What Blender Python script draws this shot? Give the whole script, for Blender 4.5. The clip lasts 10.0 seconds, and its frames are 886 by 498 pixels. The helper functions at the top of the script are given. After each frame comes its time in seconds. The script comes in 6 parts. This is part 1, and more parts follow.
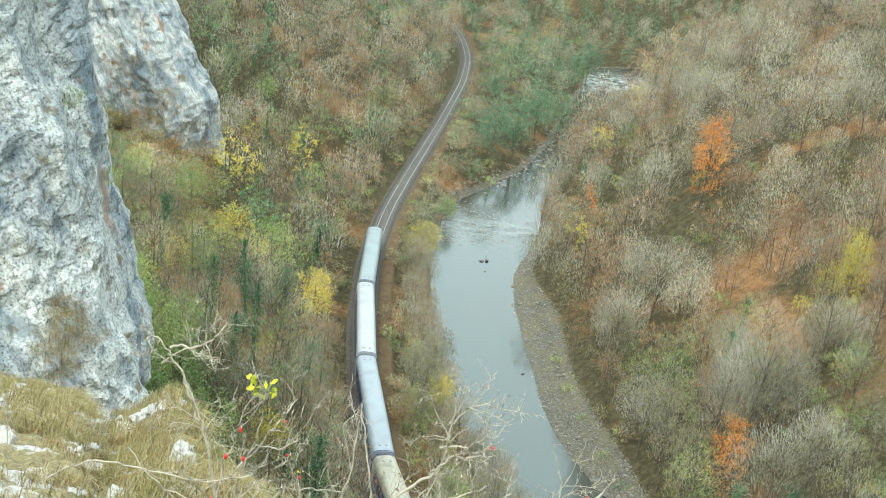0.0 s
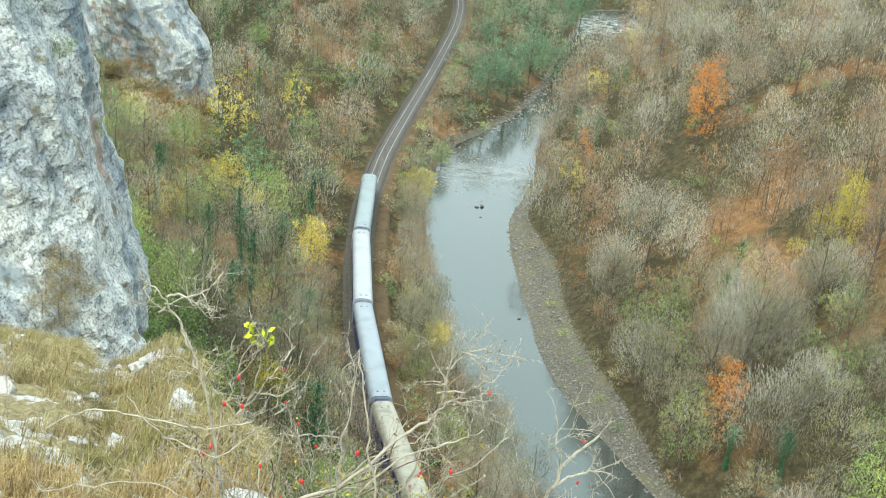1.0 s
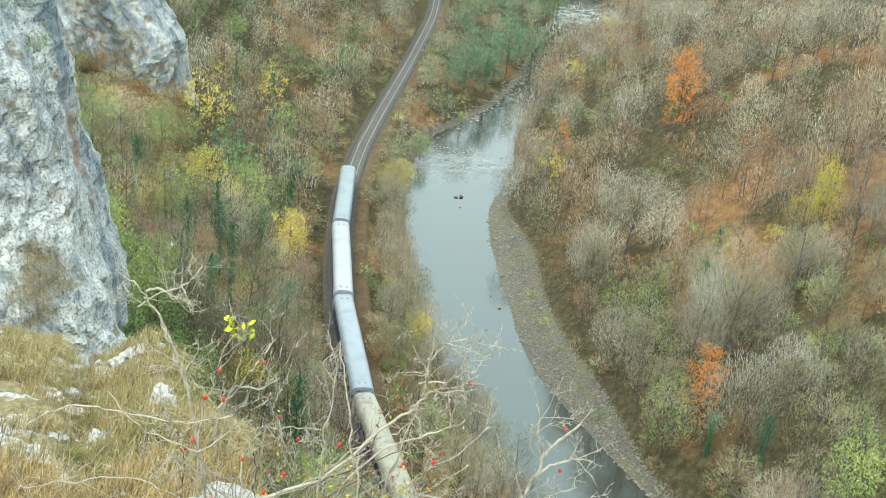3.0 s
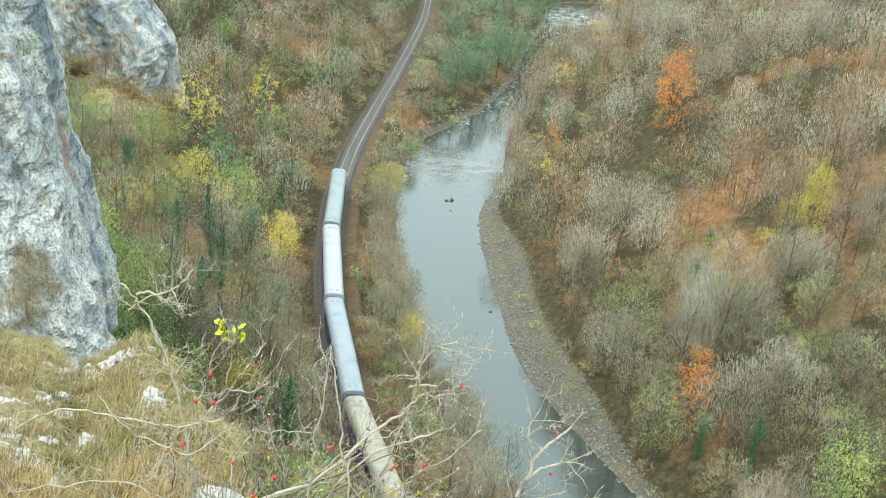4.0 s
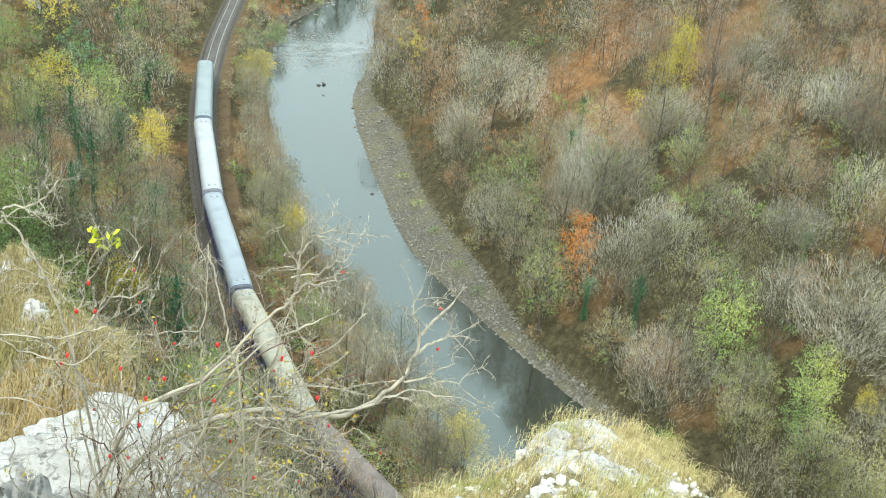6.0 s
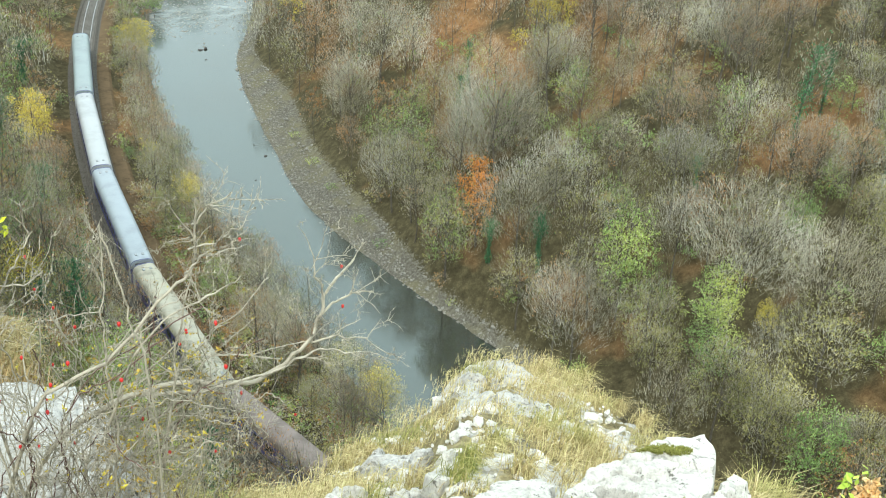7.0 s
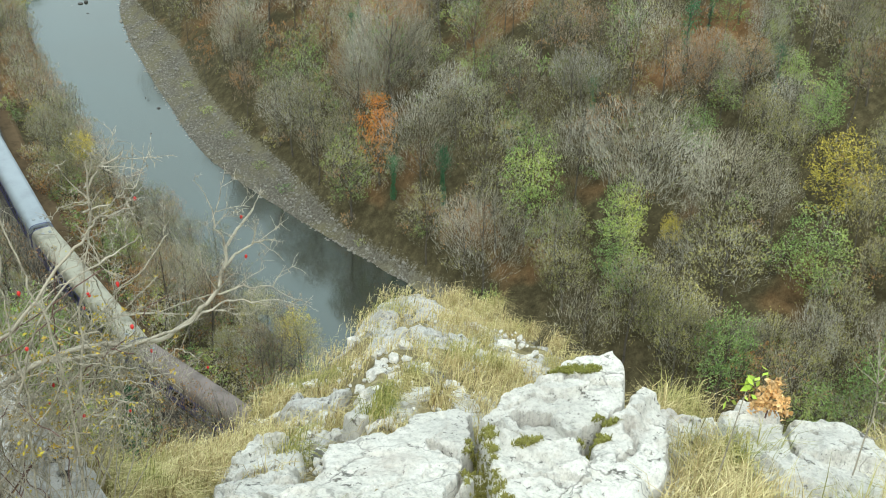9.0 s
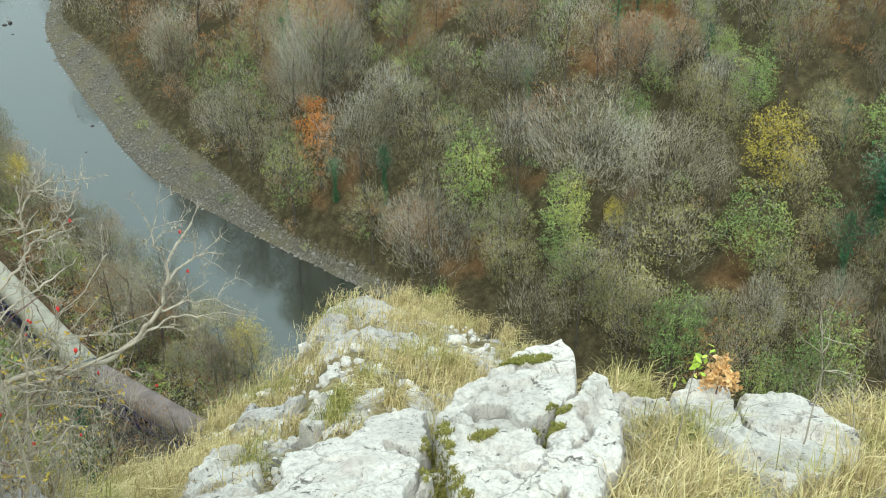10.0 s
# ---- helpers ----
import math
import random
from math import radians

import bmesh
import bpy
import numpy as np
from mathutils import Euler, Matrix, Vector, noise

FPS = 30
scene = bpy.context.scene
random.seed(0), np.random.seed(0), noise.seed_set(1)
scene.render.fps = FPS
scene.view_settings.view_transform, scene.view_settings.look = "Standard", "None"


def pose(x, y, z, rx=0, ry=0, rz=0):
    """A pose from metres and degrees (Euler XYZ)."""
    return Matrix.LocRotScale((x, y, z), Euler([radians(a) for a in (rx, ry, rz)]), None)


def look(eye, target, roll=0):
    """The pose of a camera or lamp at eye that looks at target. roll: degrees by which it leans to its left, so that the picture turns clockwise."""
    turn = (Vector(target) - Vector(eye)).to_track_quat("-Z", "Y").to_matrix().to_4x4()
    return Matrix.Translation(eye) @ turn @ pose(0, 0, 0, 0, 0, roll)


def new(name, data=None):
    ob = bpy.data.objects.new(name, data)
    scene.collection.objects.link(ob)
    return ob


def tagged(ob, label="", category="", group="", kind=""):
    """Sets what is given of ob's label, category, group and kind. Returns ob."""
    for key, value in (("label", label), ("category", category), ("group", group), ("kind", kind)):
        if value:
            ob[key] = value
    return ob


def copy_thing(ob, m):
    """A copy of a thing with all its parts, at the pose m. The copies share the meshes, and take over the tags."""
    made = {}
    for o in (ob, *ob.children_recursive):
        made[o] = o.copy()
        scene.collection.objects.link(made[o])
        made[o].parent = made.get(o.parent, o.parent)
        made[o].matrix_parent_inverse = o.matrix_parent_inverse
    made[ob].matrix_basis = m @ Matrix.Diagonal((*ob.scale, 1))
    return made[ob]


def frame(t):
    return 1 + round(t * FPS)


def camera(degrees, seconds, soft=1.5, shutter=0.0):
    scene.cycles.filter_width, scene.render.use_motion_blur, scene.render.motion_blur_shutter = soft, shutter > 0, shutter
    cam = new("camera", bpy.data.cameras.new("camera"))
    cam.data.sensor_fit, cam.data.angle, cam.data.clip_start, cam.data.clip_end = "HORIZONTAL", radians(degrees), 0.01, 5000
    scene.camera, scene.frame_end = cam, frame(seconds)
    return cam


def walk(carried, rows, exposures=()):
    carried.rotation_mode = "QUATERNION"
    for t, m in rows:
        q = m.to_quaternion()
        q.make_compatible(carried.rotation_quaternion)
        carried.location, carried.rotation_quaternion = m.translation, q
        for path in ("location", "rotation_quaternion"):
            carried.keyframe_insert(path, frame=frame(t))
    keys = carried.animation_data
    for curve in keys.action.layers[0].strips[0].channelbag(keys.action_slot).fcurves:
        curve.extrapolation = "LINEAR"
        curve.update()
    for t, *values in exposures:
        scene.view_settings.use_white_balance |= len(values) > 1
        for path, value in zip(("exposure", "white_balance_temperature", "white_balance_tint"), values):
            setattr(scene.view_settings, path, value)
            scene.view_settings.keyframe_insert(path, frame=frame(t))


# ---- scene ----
cam = camera(41.46, 10.0, 1.0)
# seconds, eye, yaw to the left, pitch up, roll
PATH = [
    (0.0, 0.000, -0.000, 76.000, -5.45, -20.46, 7.59),
    (0.5, 0.000, -0.000, 76.000, -5.65, -21.35, 7.30),
    (1.0, 0.000, -0.000, 76.000, -6.05, -23.04, 7.16),
    (1.5, 0.000, -0.000, 76.000, -6.39, -23.88, 6.94),
    (2.0, 0.000, -0.000, 76.000, -6.62, -23.61, 6.90),
    (2.5, 0.000, -0.000, 76.000, -6.88, -23.45, 6.80),
    (4.0, 0.000, -0.000, 76.000, -7.65, -23.17, 7.05),
    (4.5, 0.000, -0.000, 76.000, -7.88, -23.08, 6.25),
    (5.0, 0.010, -0.017, 76.013, -10.71, -24.53, 5.61),
    (5.2, 0.012, -0.020, 76.016, -12.23, -25.47, 5.88),
    (6.5, 0.018, -0.044, 76.034, -16.72, -29.42, 4.45),
    (7.0, 0.024, -0.055, 76.043, -20.42, -30.33, 2.97),
    (7.5, 0.028, -0.072, 76.055, -23.45, -30.62, 1.96),
    (8.0, 0.032, -0.099, 76.076, -25.86, -30.85, 1.08),
    (8.5, 0.034, -0.110, 76.085, -26.79, -32.45, 1.08),
    (9.0, 0.033, -0.099, 76.076, -25.88, -33.27, 1.30),
    (9.5, 0.033, -0.093, 76.072, -25.54, -33.32, 1.31),
    (10.0, 0.045, -0.112, 76.087, -29.00, -33.38, -0.91),
]


def aim(yaw, pitch):
    y, p = radians(yaw), radians(pitch)
    return Vector((-math.sin(y) * math.cos(p), math.cos(y) * math.cos(p), math.sin(p)))


walk(cam, [(t, look(Vector((x, y, z)), Vector((x, y, z)) + aim(yaw, pitch), roll)) for t, x, y, z, yaw, pitch, roll in PATH], [(0.0, 1.13, 6500, 4), (5.0, 1.12, 6500, 4), (6.4, 1.14, 6500, 4), (7.0, 1.02, 6500, 4), (8.0, 0.90, 6500, 4), (9.0, 0.64, 6500, 4), (10.0, 0.60, 6500, 4)])

# ---------------------------------------------------------------- light: an overcast late-autumn day
world = bpy.data.worlds.new("world")
scene.world = world
world.use_nodes = True
wn = world.node_tree.nodes
wl = world.node_tree.links
sky = wn.new("ShaderNodeTexSky")
sky.sky_type = "NISHITA"
sky.sun_disc = False
sky.sun_elevation, sky.sun_rotation = radians(50), radians(212)
sky.air_density, sky.dust_density = 1.0, 4.0
wn["Background"].inputs["Strength"].default_value = 0.12
# a closed layer of pale cloud in front of the sky
cloud = wn.new("ShaderNodeMix")
cloud.data_type, cloud.blend_type = "RGBA", "MIX"
cloud.inputs[0].default_value = 0.8
cloud.inputs[7].default_value = (9.2, 10.4, 10.8, 1)
wl.new(sky.outputs["Color"], cloud.inputs[6])
wl.new(cloud.outputs[2], wn["Background"].inputs["Color"])
sun = new("sun", bpy.data.lights.new("sun", "SUN"))
sun.data.energy, sun.data.angle, sun.data.color = 1.25, radians(30), (1.0, 0.96, 0.9)
SUN_AZ, SUN_EL = radians(212), radians(50)
sun.matrix_world = look((0, 0, 200), Vector((0, 0, 200)) - Vector((math.sin(SUN_AZ) * math.cos(SUN_EL), math.cos(SUN_AZ) * math.cos(SUN_EL), math.sin(SUN_EL))))


# ---------------------------------------------------------------- helpers of this scene
def mesh_np(name, verts, faces, mats, smooth=False, mat_index=None):
    """A mesh from arrays: faces is one array of triangles or quads, or a list of such arrays."""
    me = bpy.data.meshes.new(name)
    lists = faces if isinstance(faces, list) else [faces]
    lists = [np.asarray(f, np.int32) for f in lists if len(f)]
    verts = np.asarray(verts, np.float32)
    me.vertices.add(len(verts))
    me.vertices.foreach_set("co", verts.ravel())
    loops = np.concatenate([f.ravel() for f in lists])
    totals = np.concatenate([np.full(len(f), f.shape[1], np.int32) for f in lists])
    me.loops.add(len(loops))
    me.loops.foreach_set("vertex_index", loops)
    me.polygons.add(len(totals))
    me.polygons.foreach_set("loop_start", np.r_[0, np.cumsum(totals)[:-1]].astype(np.int32))
    me.polygons.foreach_set("loop_total", totals)
    if mat_index is not None:
        me.polygons.foreach_set("material_index", np.asarray(mat_index, np.int32))
    me.polygons.foreach_set("use_smooth", np.full(len(totals), smooth))
    for m in mats:
        me.materials.append(m)
    me.update(calc_edges=True)
    me.validate()
    return me


def part(name, data, parent, label="", material=None):
    """One mesh object, from a bmesh or a mesh, under its thing."""
    if isinstance(data, bmesh.types.BMesh):
        me = bpy.data.meshes.new(name)
        data.to_mesh(me)
        data.free()
        if material:
            me.materials.append(material)
        data = me
    ob = new(name, data)
    ob.parent = parent
    if label:
        tagged(ob, label)
    return ob


def thing(name, label, category, group="", kind="", at=None):
    ob = new(name)
    ob.empty_display_size = 0.2
    if at is not None:
        ob.matrix_basis = at if isinstance(at, Matrix) else Matrix.Translation(at)
    return tagged(ob, label, category, group, kind)


def box(bm, x0, x1, y0, y1, z0, z1):
    vs = [bm.verts.new(p) for p in ((x0, y0, z0), (x1, y0, z0), (x1, y1, z0), (x0, y1, z0), (x0, y0, z1), (x1, y0, z1), (x1, y1, z1), (x0, y1, z1))]
    for f in ((3, 2, 1, 0), (4, 5, 6, 7), (0, 1, 5, 4), (1, 2, 6, 5), (2, 3, 7, 6), (3, 0, 4, 7)):
        bm.faces.new([vs[i] for i in f])
    return vs


def tube_np(points, radii, sides=5):
    """Rings along a polyline: vertices and quads."""
    P = np.asarray(points, float)
    r = np.asarray(radii, float)
    d = np.gradient(P, axis=0)
    d /= np.linalg.norm(d, axis=1, keepdims=True) + 1e-9
    ref = np.where(np.abs(d[:, 2:3]) > 0.9, [[1.0, 0, 0]], [[0, 0, 1.0]])
    u = np.cross(d, ref)
    u /= np.linalg.norm(u, axis=1, keepdims=True) + 1e-9
    w = np.cross(d, u)
    a = np.linspace(0, 2 * np.pi, sides, endpoint=False)
    V = P[:, None] + r[:, None, None] * (np.cos(a)[None, :, None] * u[:, None] + np.sin(a)[None, :, None] * w[:, None])
    n = len(P)
    i, j = np.meshgrid(np.arange(n - 1), np.arange(sides), indexing="ij")
    k = (j + 1) % sides
    F = np.stack([i * sides + j, i * sides + k, (i + 1) * sides + k, (i + 1) * sides + j], -1).reshape(-1, 4)
    return V.reshape(-1, 3), F


class Pile:
    """Collects vertices and faces of many small pieces for one mesh."""

    def __init__(self):
        self.v, self.t, self.q, self.n = [], [], [], 0

    def add(self, v, f):
        f = np.asarray(f)
        if len(f):
            (self.t if f.shape[1] == 3 else self.q).append(f + self.n)
        self.v.append(np.asarray(v))
        self.n += len(v)

    def faces(self):
        return [np.concatenate(x) for x in (self.t, self.q) if x]

    def verts(self):
        return np.concatenate(self.v)

    def mesh(self, name, mats, smooth=False):
        return mesh_np(name, self.verts(), self.faces(), mats, smooth)


def lattice(nx, ny):
    i, j = np.meshgrid(np.arange(nx - 1), np.arange(ny - 1), indexing="ij")
    return np.stack([i * ny + j, (i + 1) * ny + j, (i + 1) * ny + j + 1, i * ny + j + 1], -1).reshape(-1, 4)


def hash01(ix, iy, iz, seed):
    h = (ix * 374761393 + iy * 668265263 + iz * 2147483647 + seed * 974634777) & 0xFFFFFFFF
    h = ((h ^ (h >> 13)) * 1274126177) & 0xFFFFFFFF
    return ((h ^ (h >> 16)) & 0xFFFFFF) / 16777215.0


def vnoise(p, seed=0):
    """Smooth value noise of an array of points, -1 to 1."""
    p = np.asarray(p, float)
    i = np.floor(p).astype(np.int64)
    f = p - i
    f = f * f * (3 - 2 * f)
    out = 0
    for dx in (0, 1):
        for dy in (0, 1):
            for dz in (0, 1):
                w = (f[..., 0] if dx else 1 - f[..., 0]) * (f[..., 1] if dy else 1 - f[..., 1]) * (f[..., 2] if dz else 1 - f[..., 2])
                out = out + w * hash01(i[..., 0] + dx, i[..., 1] + dy, i[..., 2] + dz, seed)
    return out * 2 - 1


def fbm(p, octaves=4, seed=0, rough=0.5):
    out, amp = 0, 1.0
    for o in range(octaves):
        out = out + amp * vnoise(np.asarray(p) * 2.0**o, seed + o)
        amp *= rough
    return out


def ridged(p, octaves=4, seed=0):
    out, amp = 0, 1.0
    for o in range(octaves):
        out = out + amp * (1 - 2 * np.abs(vnoise(np.asarray(p) * 2.0**o, seed + o)))
        amp *= 0.5
    return out


# ---------------------------------------------------------------- materials
class Mat:
    """A small builder for node materials."""

    def __init__(self, name, rough=0.8, spec=0.3):
        self.m = bpy.data.materials.new(name)
        self.m.use_nodes = True
        self.t = self.m.node_tree
        self.b = self.t.nodes["Principled BSDF"]
        self.b.inputs["Roughness"].default_value = rough
        self.b.inputs["Specular IOR Level"].default_value = spec

    def node(self, kind, **sets):
        n = self.t.nodes.new(kind)
        for k, v in sets.items():
            n.inputs[k.replace("_", " ")].default_value = v
        return n

    def link(self, a, b):
        self.t.links.new(a, b)
        return self

    def coords(self, world=True):
        if world:
            return self.node("ShaderNodeNewGeometry").outputs["Position"]
        return self.node("ShaderNodeTexCoord").outputs["Object"]

    def noise(self, scale, detail=5, rough=0.6, co=None, stretch=None):
        n = self.node("ShaderNodeTexNoise", Scale=scale, Detail=detail, Roughness=rough)
        co = co or self.coords()
        if stretch:
            mp = self.node("ShaderNodeMapping")
            mp.inputs["Scale"].default_value = stretch
            self.link(co, mp.inputs["Vector"])
            co = mp.outputs["Vector"]
        self.link(co, n.inputs["Vector"])
        return n.outputs["Fac"]

    def ramp(self, fac, stops):
        r = self.node("ShaderNodeValToRGB")
        e = r.color_ramp.elements
        while len(e) < len(stops):
            e.new(0.5)
        for k, (pos, col) in enumerate(stops):
            e[k].position = pos
            e[k].color = (*col, 1) if len(col) == 3 else col
        self.link(fac, r.inputs["Fac"])
        return r.outputs["Color"]

    def mix(self, fac, a, b, how="MIX"):
        n = self.node("ShaderNodeMix")
        n.data_type, n.blend_type = "RGBA", how
        for sock, v in ((n.inputs[0], fac), (n.inputs[6], a), (n.inputs[7], b)):
            if isinstance(v, (int, float)):
                sock.default_value = v
            elif isinstance(v, tuple):
                sock.default_value = (*v, 1)
            else:
                self.link(v, sock)
        return n.outputs[2]

    def bump(self, fac, strength=0.4, dist=0.05):
        n = self.node("ShaderNodeBump", Strength=strength, Distance=dist)
        self.link(fac, n.inputs["Height"])
        self.link(n.outputs["Normal"], self.b.inputs["Normal"])
        return self

    def color(self, c):
        if isinstance(c, tuple):
            self.b.inputs["Base Color"].default_value = (*c, 1)
        else:
            self.link(c, self.b.inputs["Base Color"])
        return self


def foliage_mat(name, a, b, c, patch=0.13):
    """Leaves or twigs in three tones, by tree-sized patches, with some scatter from piece to piece and tree to tree."""
    m = Mat(name, 0.75, 0.15)
    g = m.node("ShaderNodeNewGeometry")
    o = m.node("ShaderNodeObjectInfo")
    n = m.noise(patch, 2, 0.5)
    tone = m.ramp(n, [(0.32, a), (0.5, b), (0.68, c)])
    tone = m.mix(1.0, tone, m.ramp(g.outputs["Random Per Island"], [(0.0, (0.68, 0.68, 0.68)), (1.0, (1.32, 1.32, 1.32))]), "MULTIPLY")
    tone = m.mix(1.0, tone, m.ramp(o.outputs["Random"], [(0.0, (0.8, 0.82, 0.85)), (1.0, (1.2, 1.18, 1.12))]), "MULTIPLY")
    m.color(tone)
    return m.m


def rock_mat(name, tint, stain, streak=True, size=1.0):
    """Weathered pale limestone with cracks, grey lichen, rust stains and vertical water streaks."""
    m = Mat(name, 0.9, 0.2)
    slant = m.node("ShaderNodeMapping")
    slant.inputs["Rotation"].default_value = (0, radians(20) if streak else 0, 0)
    m.link(m.coords(), slant.inputs["Vector"])
    slant = slant.outputs["Vector"]
    big, mid, fine = m.noise(0.35 * size, 6, 0.6, slant, (1.4, 1.4, 0.35) if streak else None), m.noise(3.6 * size if streak else 2.0 * size, 9, 0.75, slant, stretch=(1, 1, 0.45) if streak else (1, 1, 0.5)), m.noise(9.0 * size, 6, 0.7)
    base = m.ramp(big, [(0.34, (tint[0] * 0.5, tint[1] * 0.58, tint[2] * 0.66)), (0.46, tint), (0.55, (tint[0] * 1.38, tint[1] * 1.33, tint[2] * 1.26)), (0.66, (tint[0] * 1.55, tint[1] * 1.46, tint[2] * 1.36)), (0.76, (tint[0] * 0.8, tint[1] * 0.84, tint[2] * 0.9))])
    if not streak:
        base = m.ramp(big, [(0.32, tuple(v * 0.8 for v in tint)), (0.48, tint), (0.65, tuple(v * 1.12 for v in tint))])
    speck = m.ramp(mid, [(0.36, (0.35, 0.36, 0.37)), (0.44, (0.82, 0.83, 0.84)), (0.52, (1.0, 1.0, 1.0)), (0.64, (1.2, 1.19, 1.16))] if streak else [(0.30, (0.4, 0.4, 0.39)), (0.38, (0.92, 0.92, 0.91)), (0.55, (1.0, 1.0, 1.0)), (0.7, (1.1, 1.1, 1.1))])
    col = m.mix(0.85, base, speck, "MULTIPLY")
    col = m.mix(0.9 if streak else 0.4, col, m.ramp(fine, [(0.38, (0.16, 0.16, 0.16)), (0.44, (0.8, 0.8, 0.8)), (0.52, (1, 1, 1)), (0.66, (1.25, 1.25, 1.25))] if streak else [(0.36, (0.35, 0.35, 0.35)), (0.5, (1, 1, 1)), (0.7, (1.15, 1.15, 1.15))]), "MULTIPLY")
    wob = m.node("ShaderNodeVectorMath")
    wob.operation = "MULTIPLY_ADD"
    nz = m.node("ShaderNodeTexNoise", Scale=1.7 * size, Detail=4)
    m.link(m.coords(), nz.inputs["Vector"])
    m.link(nz.outputs["Color"], wob.inputs[0])
    wob.inputs[1].default_value = (0.9 / size,) * 3
    m.link(m.coords(), wob.inputs[2])
    vor = m.node("ShaderNodeTexVoronoi", Scale=1.1 if streak else 0.62 * size)
    vor.feature = "DISTANCE_TO_EDGE"
    lean = m.node("ShaderNodeMapping")
    lean.inputs["Rotation"].default_value = (0, radians(20) if streak else 0, 0)
    lean.inputs["Scale"].default_value = (1, 1, 0.4 if streak else 1)
    m.link(wob.outputs[0], lean.inputs["Vector"])
    m.link(lean.outputs["Vector"], vor.inputs["Vector"])
    gap = m.mix(1.0, m.ramp(vor.outputs["Distance"], [(0.0, (0.9, 0.9, 0.9)), (0.016, (0, 0, 0))]), m.ramp(big, [(0.45, (0, 0, 0)), (0.55, (1, 1, 1))]), "MULTIPLY")
    if streak:
        col = m.mix(m.mix(0.2, gap, (0, 0, 0)), col, (0.05, 0.048, 0.042))
    if streak:
        s = m.noise(1.0, 5, 0.6, slant, stretch=(0.8, 0.8, 0.08))
        col = m.mix(m.ramp(s, [(0.54, (0, 0, 0)), (0.66, (0.75, 0.75, 0.75))]), col, (0.17, 0.22, 0.24))
        r = m.noise(0.5, 4, 0.5, stretch=(1, 1, 0.3))
        col = m.mix(m.ramp(r, [(0.60, (0, 0, 0)), (0.70, (0.75, 0.75, 0.75))]), col, stain)
        t = m.noise(0.8, 5, 0.6)
        col = m.mix(m.ramp(t, [(0.60, (0, 0, 0)), (0.68, (0.8, 0.8, 0.8))]), col, (0.15, 0.13, 0.075))
    else:
        t = m.noise(3.5, 8, 0.75)
        col = m.mix(m.ramp(t, [(0.595, (0, 0, 0)), (0.62, (0.9, 0.9, 0.9))]), col, (0.09, 0.085, 0.07))
        t2 = m.noise(16.0, 5, 0.7)
        col = m.mix(m.ramp(t2, [(0.62, (0, 0, 0)), (0.65, (0.85, 0.85, 0.85))]), col, (0.12, 0.115, 0.10))
        col = m.mix(m.mix(0.3, gap, (0, 0, 0)), col, (0.06, 0.055, 0.045))
        grit = m.noise(55.0, 6, 0.75)
        col = m.mix(0.6, col, m.ramp(grit, [(0.34, (0.35, 0.35, 0.34)), (0.45, (0.95, 0.95, 0.95)), (0.7, (1.12, 1.12, 1.12))]), "MULTIPLY")
        fine = m.mix(0.5, fine, grit)
        col = m.mix(m.ramp(m.noise(1.3, 4, 0.6), [(0.56, (0, 0, 0)), (0.7, (0.6, 0.6, 0.6))]), col, stain)
    m.color(col).bump(m.mix(0.8 if streak else 0.5, mid, fine), 1.0 if streak else 0.9, (0.12 if streak else 0.14) / size)
    return m.m


def ground_material():
    """Fallen leaves, mossy earth and, where the bank value says so, river gravel."""
    m = Mat("leaf_litter", 0.95, 0.1)
    n1, n2, n3 = m.noise(0.045, 4, 0.55), m.noise(0.9, 6, 0.7), m.noise(5.0, 4, 0.7)
    litter = m.ramp(n2, [(0.3, (0.15, 0.08, 0.036)), (0.5, (0.27, 0.145, 0.066)), (0.68, (0.36, 0.21, 0.10))])
    moss = m.ramp(n2, [(0.3, (0.036, 0.033, 0.018)), (0.5, (0.07, 0.061, 0.033)), (0.7, (0.12, 0.104, 0.058))])
    be = m.node("ShaderNodeAttribute")
    be.attribute_name = "beech"
    share = m.node("ShaderNodeMath")
    share.operation = "ADD"
    m.link(n1, share.inputs[0])
    m.link(be.outputs["Fac"], share.inputs[1])
    col = m.mix(m.ramp(share.outputs[0], [(0.55, (0, 0, 0)), (0.72, (1, 1, 1))]), moss, litter)
    col = m.mix(0.5, col, m.ramp(n3, [(0.3, (0.55, 0.55, 0.55)), (0.7, (1.3, 1.3, 1.3))]), "MULTIPLY")
    s1, s2 = m.noise(0.25, 5, 0.6), m.noise(2.6, 7, 0.8)
    stone = m.ramp(s2, [(0.32, (0.05, 0.047, 0.038)), (0.5, (0.11, 0.104, 0.085)), (0.66, (0.22, 0.212, 0.18))])
    stone = m.mix(m.ramp(s1, [(0.45, (0, 0, 0)), (0.65, (0.7, 0.7, 0.7))]), stone, (0.15, 0.138, 0.08))
    at = m.node("ShaderNodeAttribute")
    at.attribute_name = "bank"
    add = m.node("ShaderNodeMath")
    add.operation = "MULTIPLY_ADD"
    m.link(s2, add.inputs[0])
    add.inputs[1].default_value = 1.2
    m.link(at.outputs["Fac"], add.inputs[2])
    col = m.mix(m.ramp(add.outputs[0], [(0.95, (0, 0, 0)), (1.15, (1, 1, 1))]), col, stone)
    m.color(col).bump(n3, 0.6, 0.15)
    return m.m


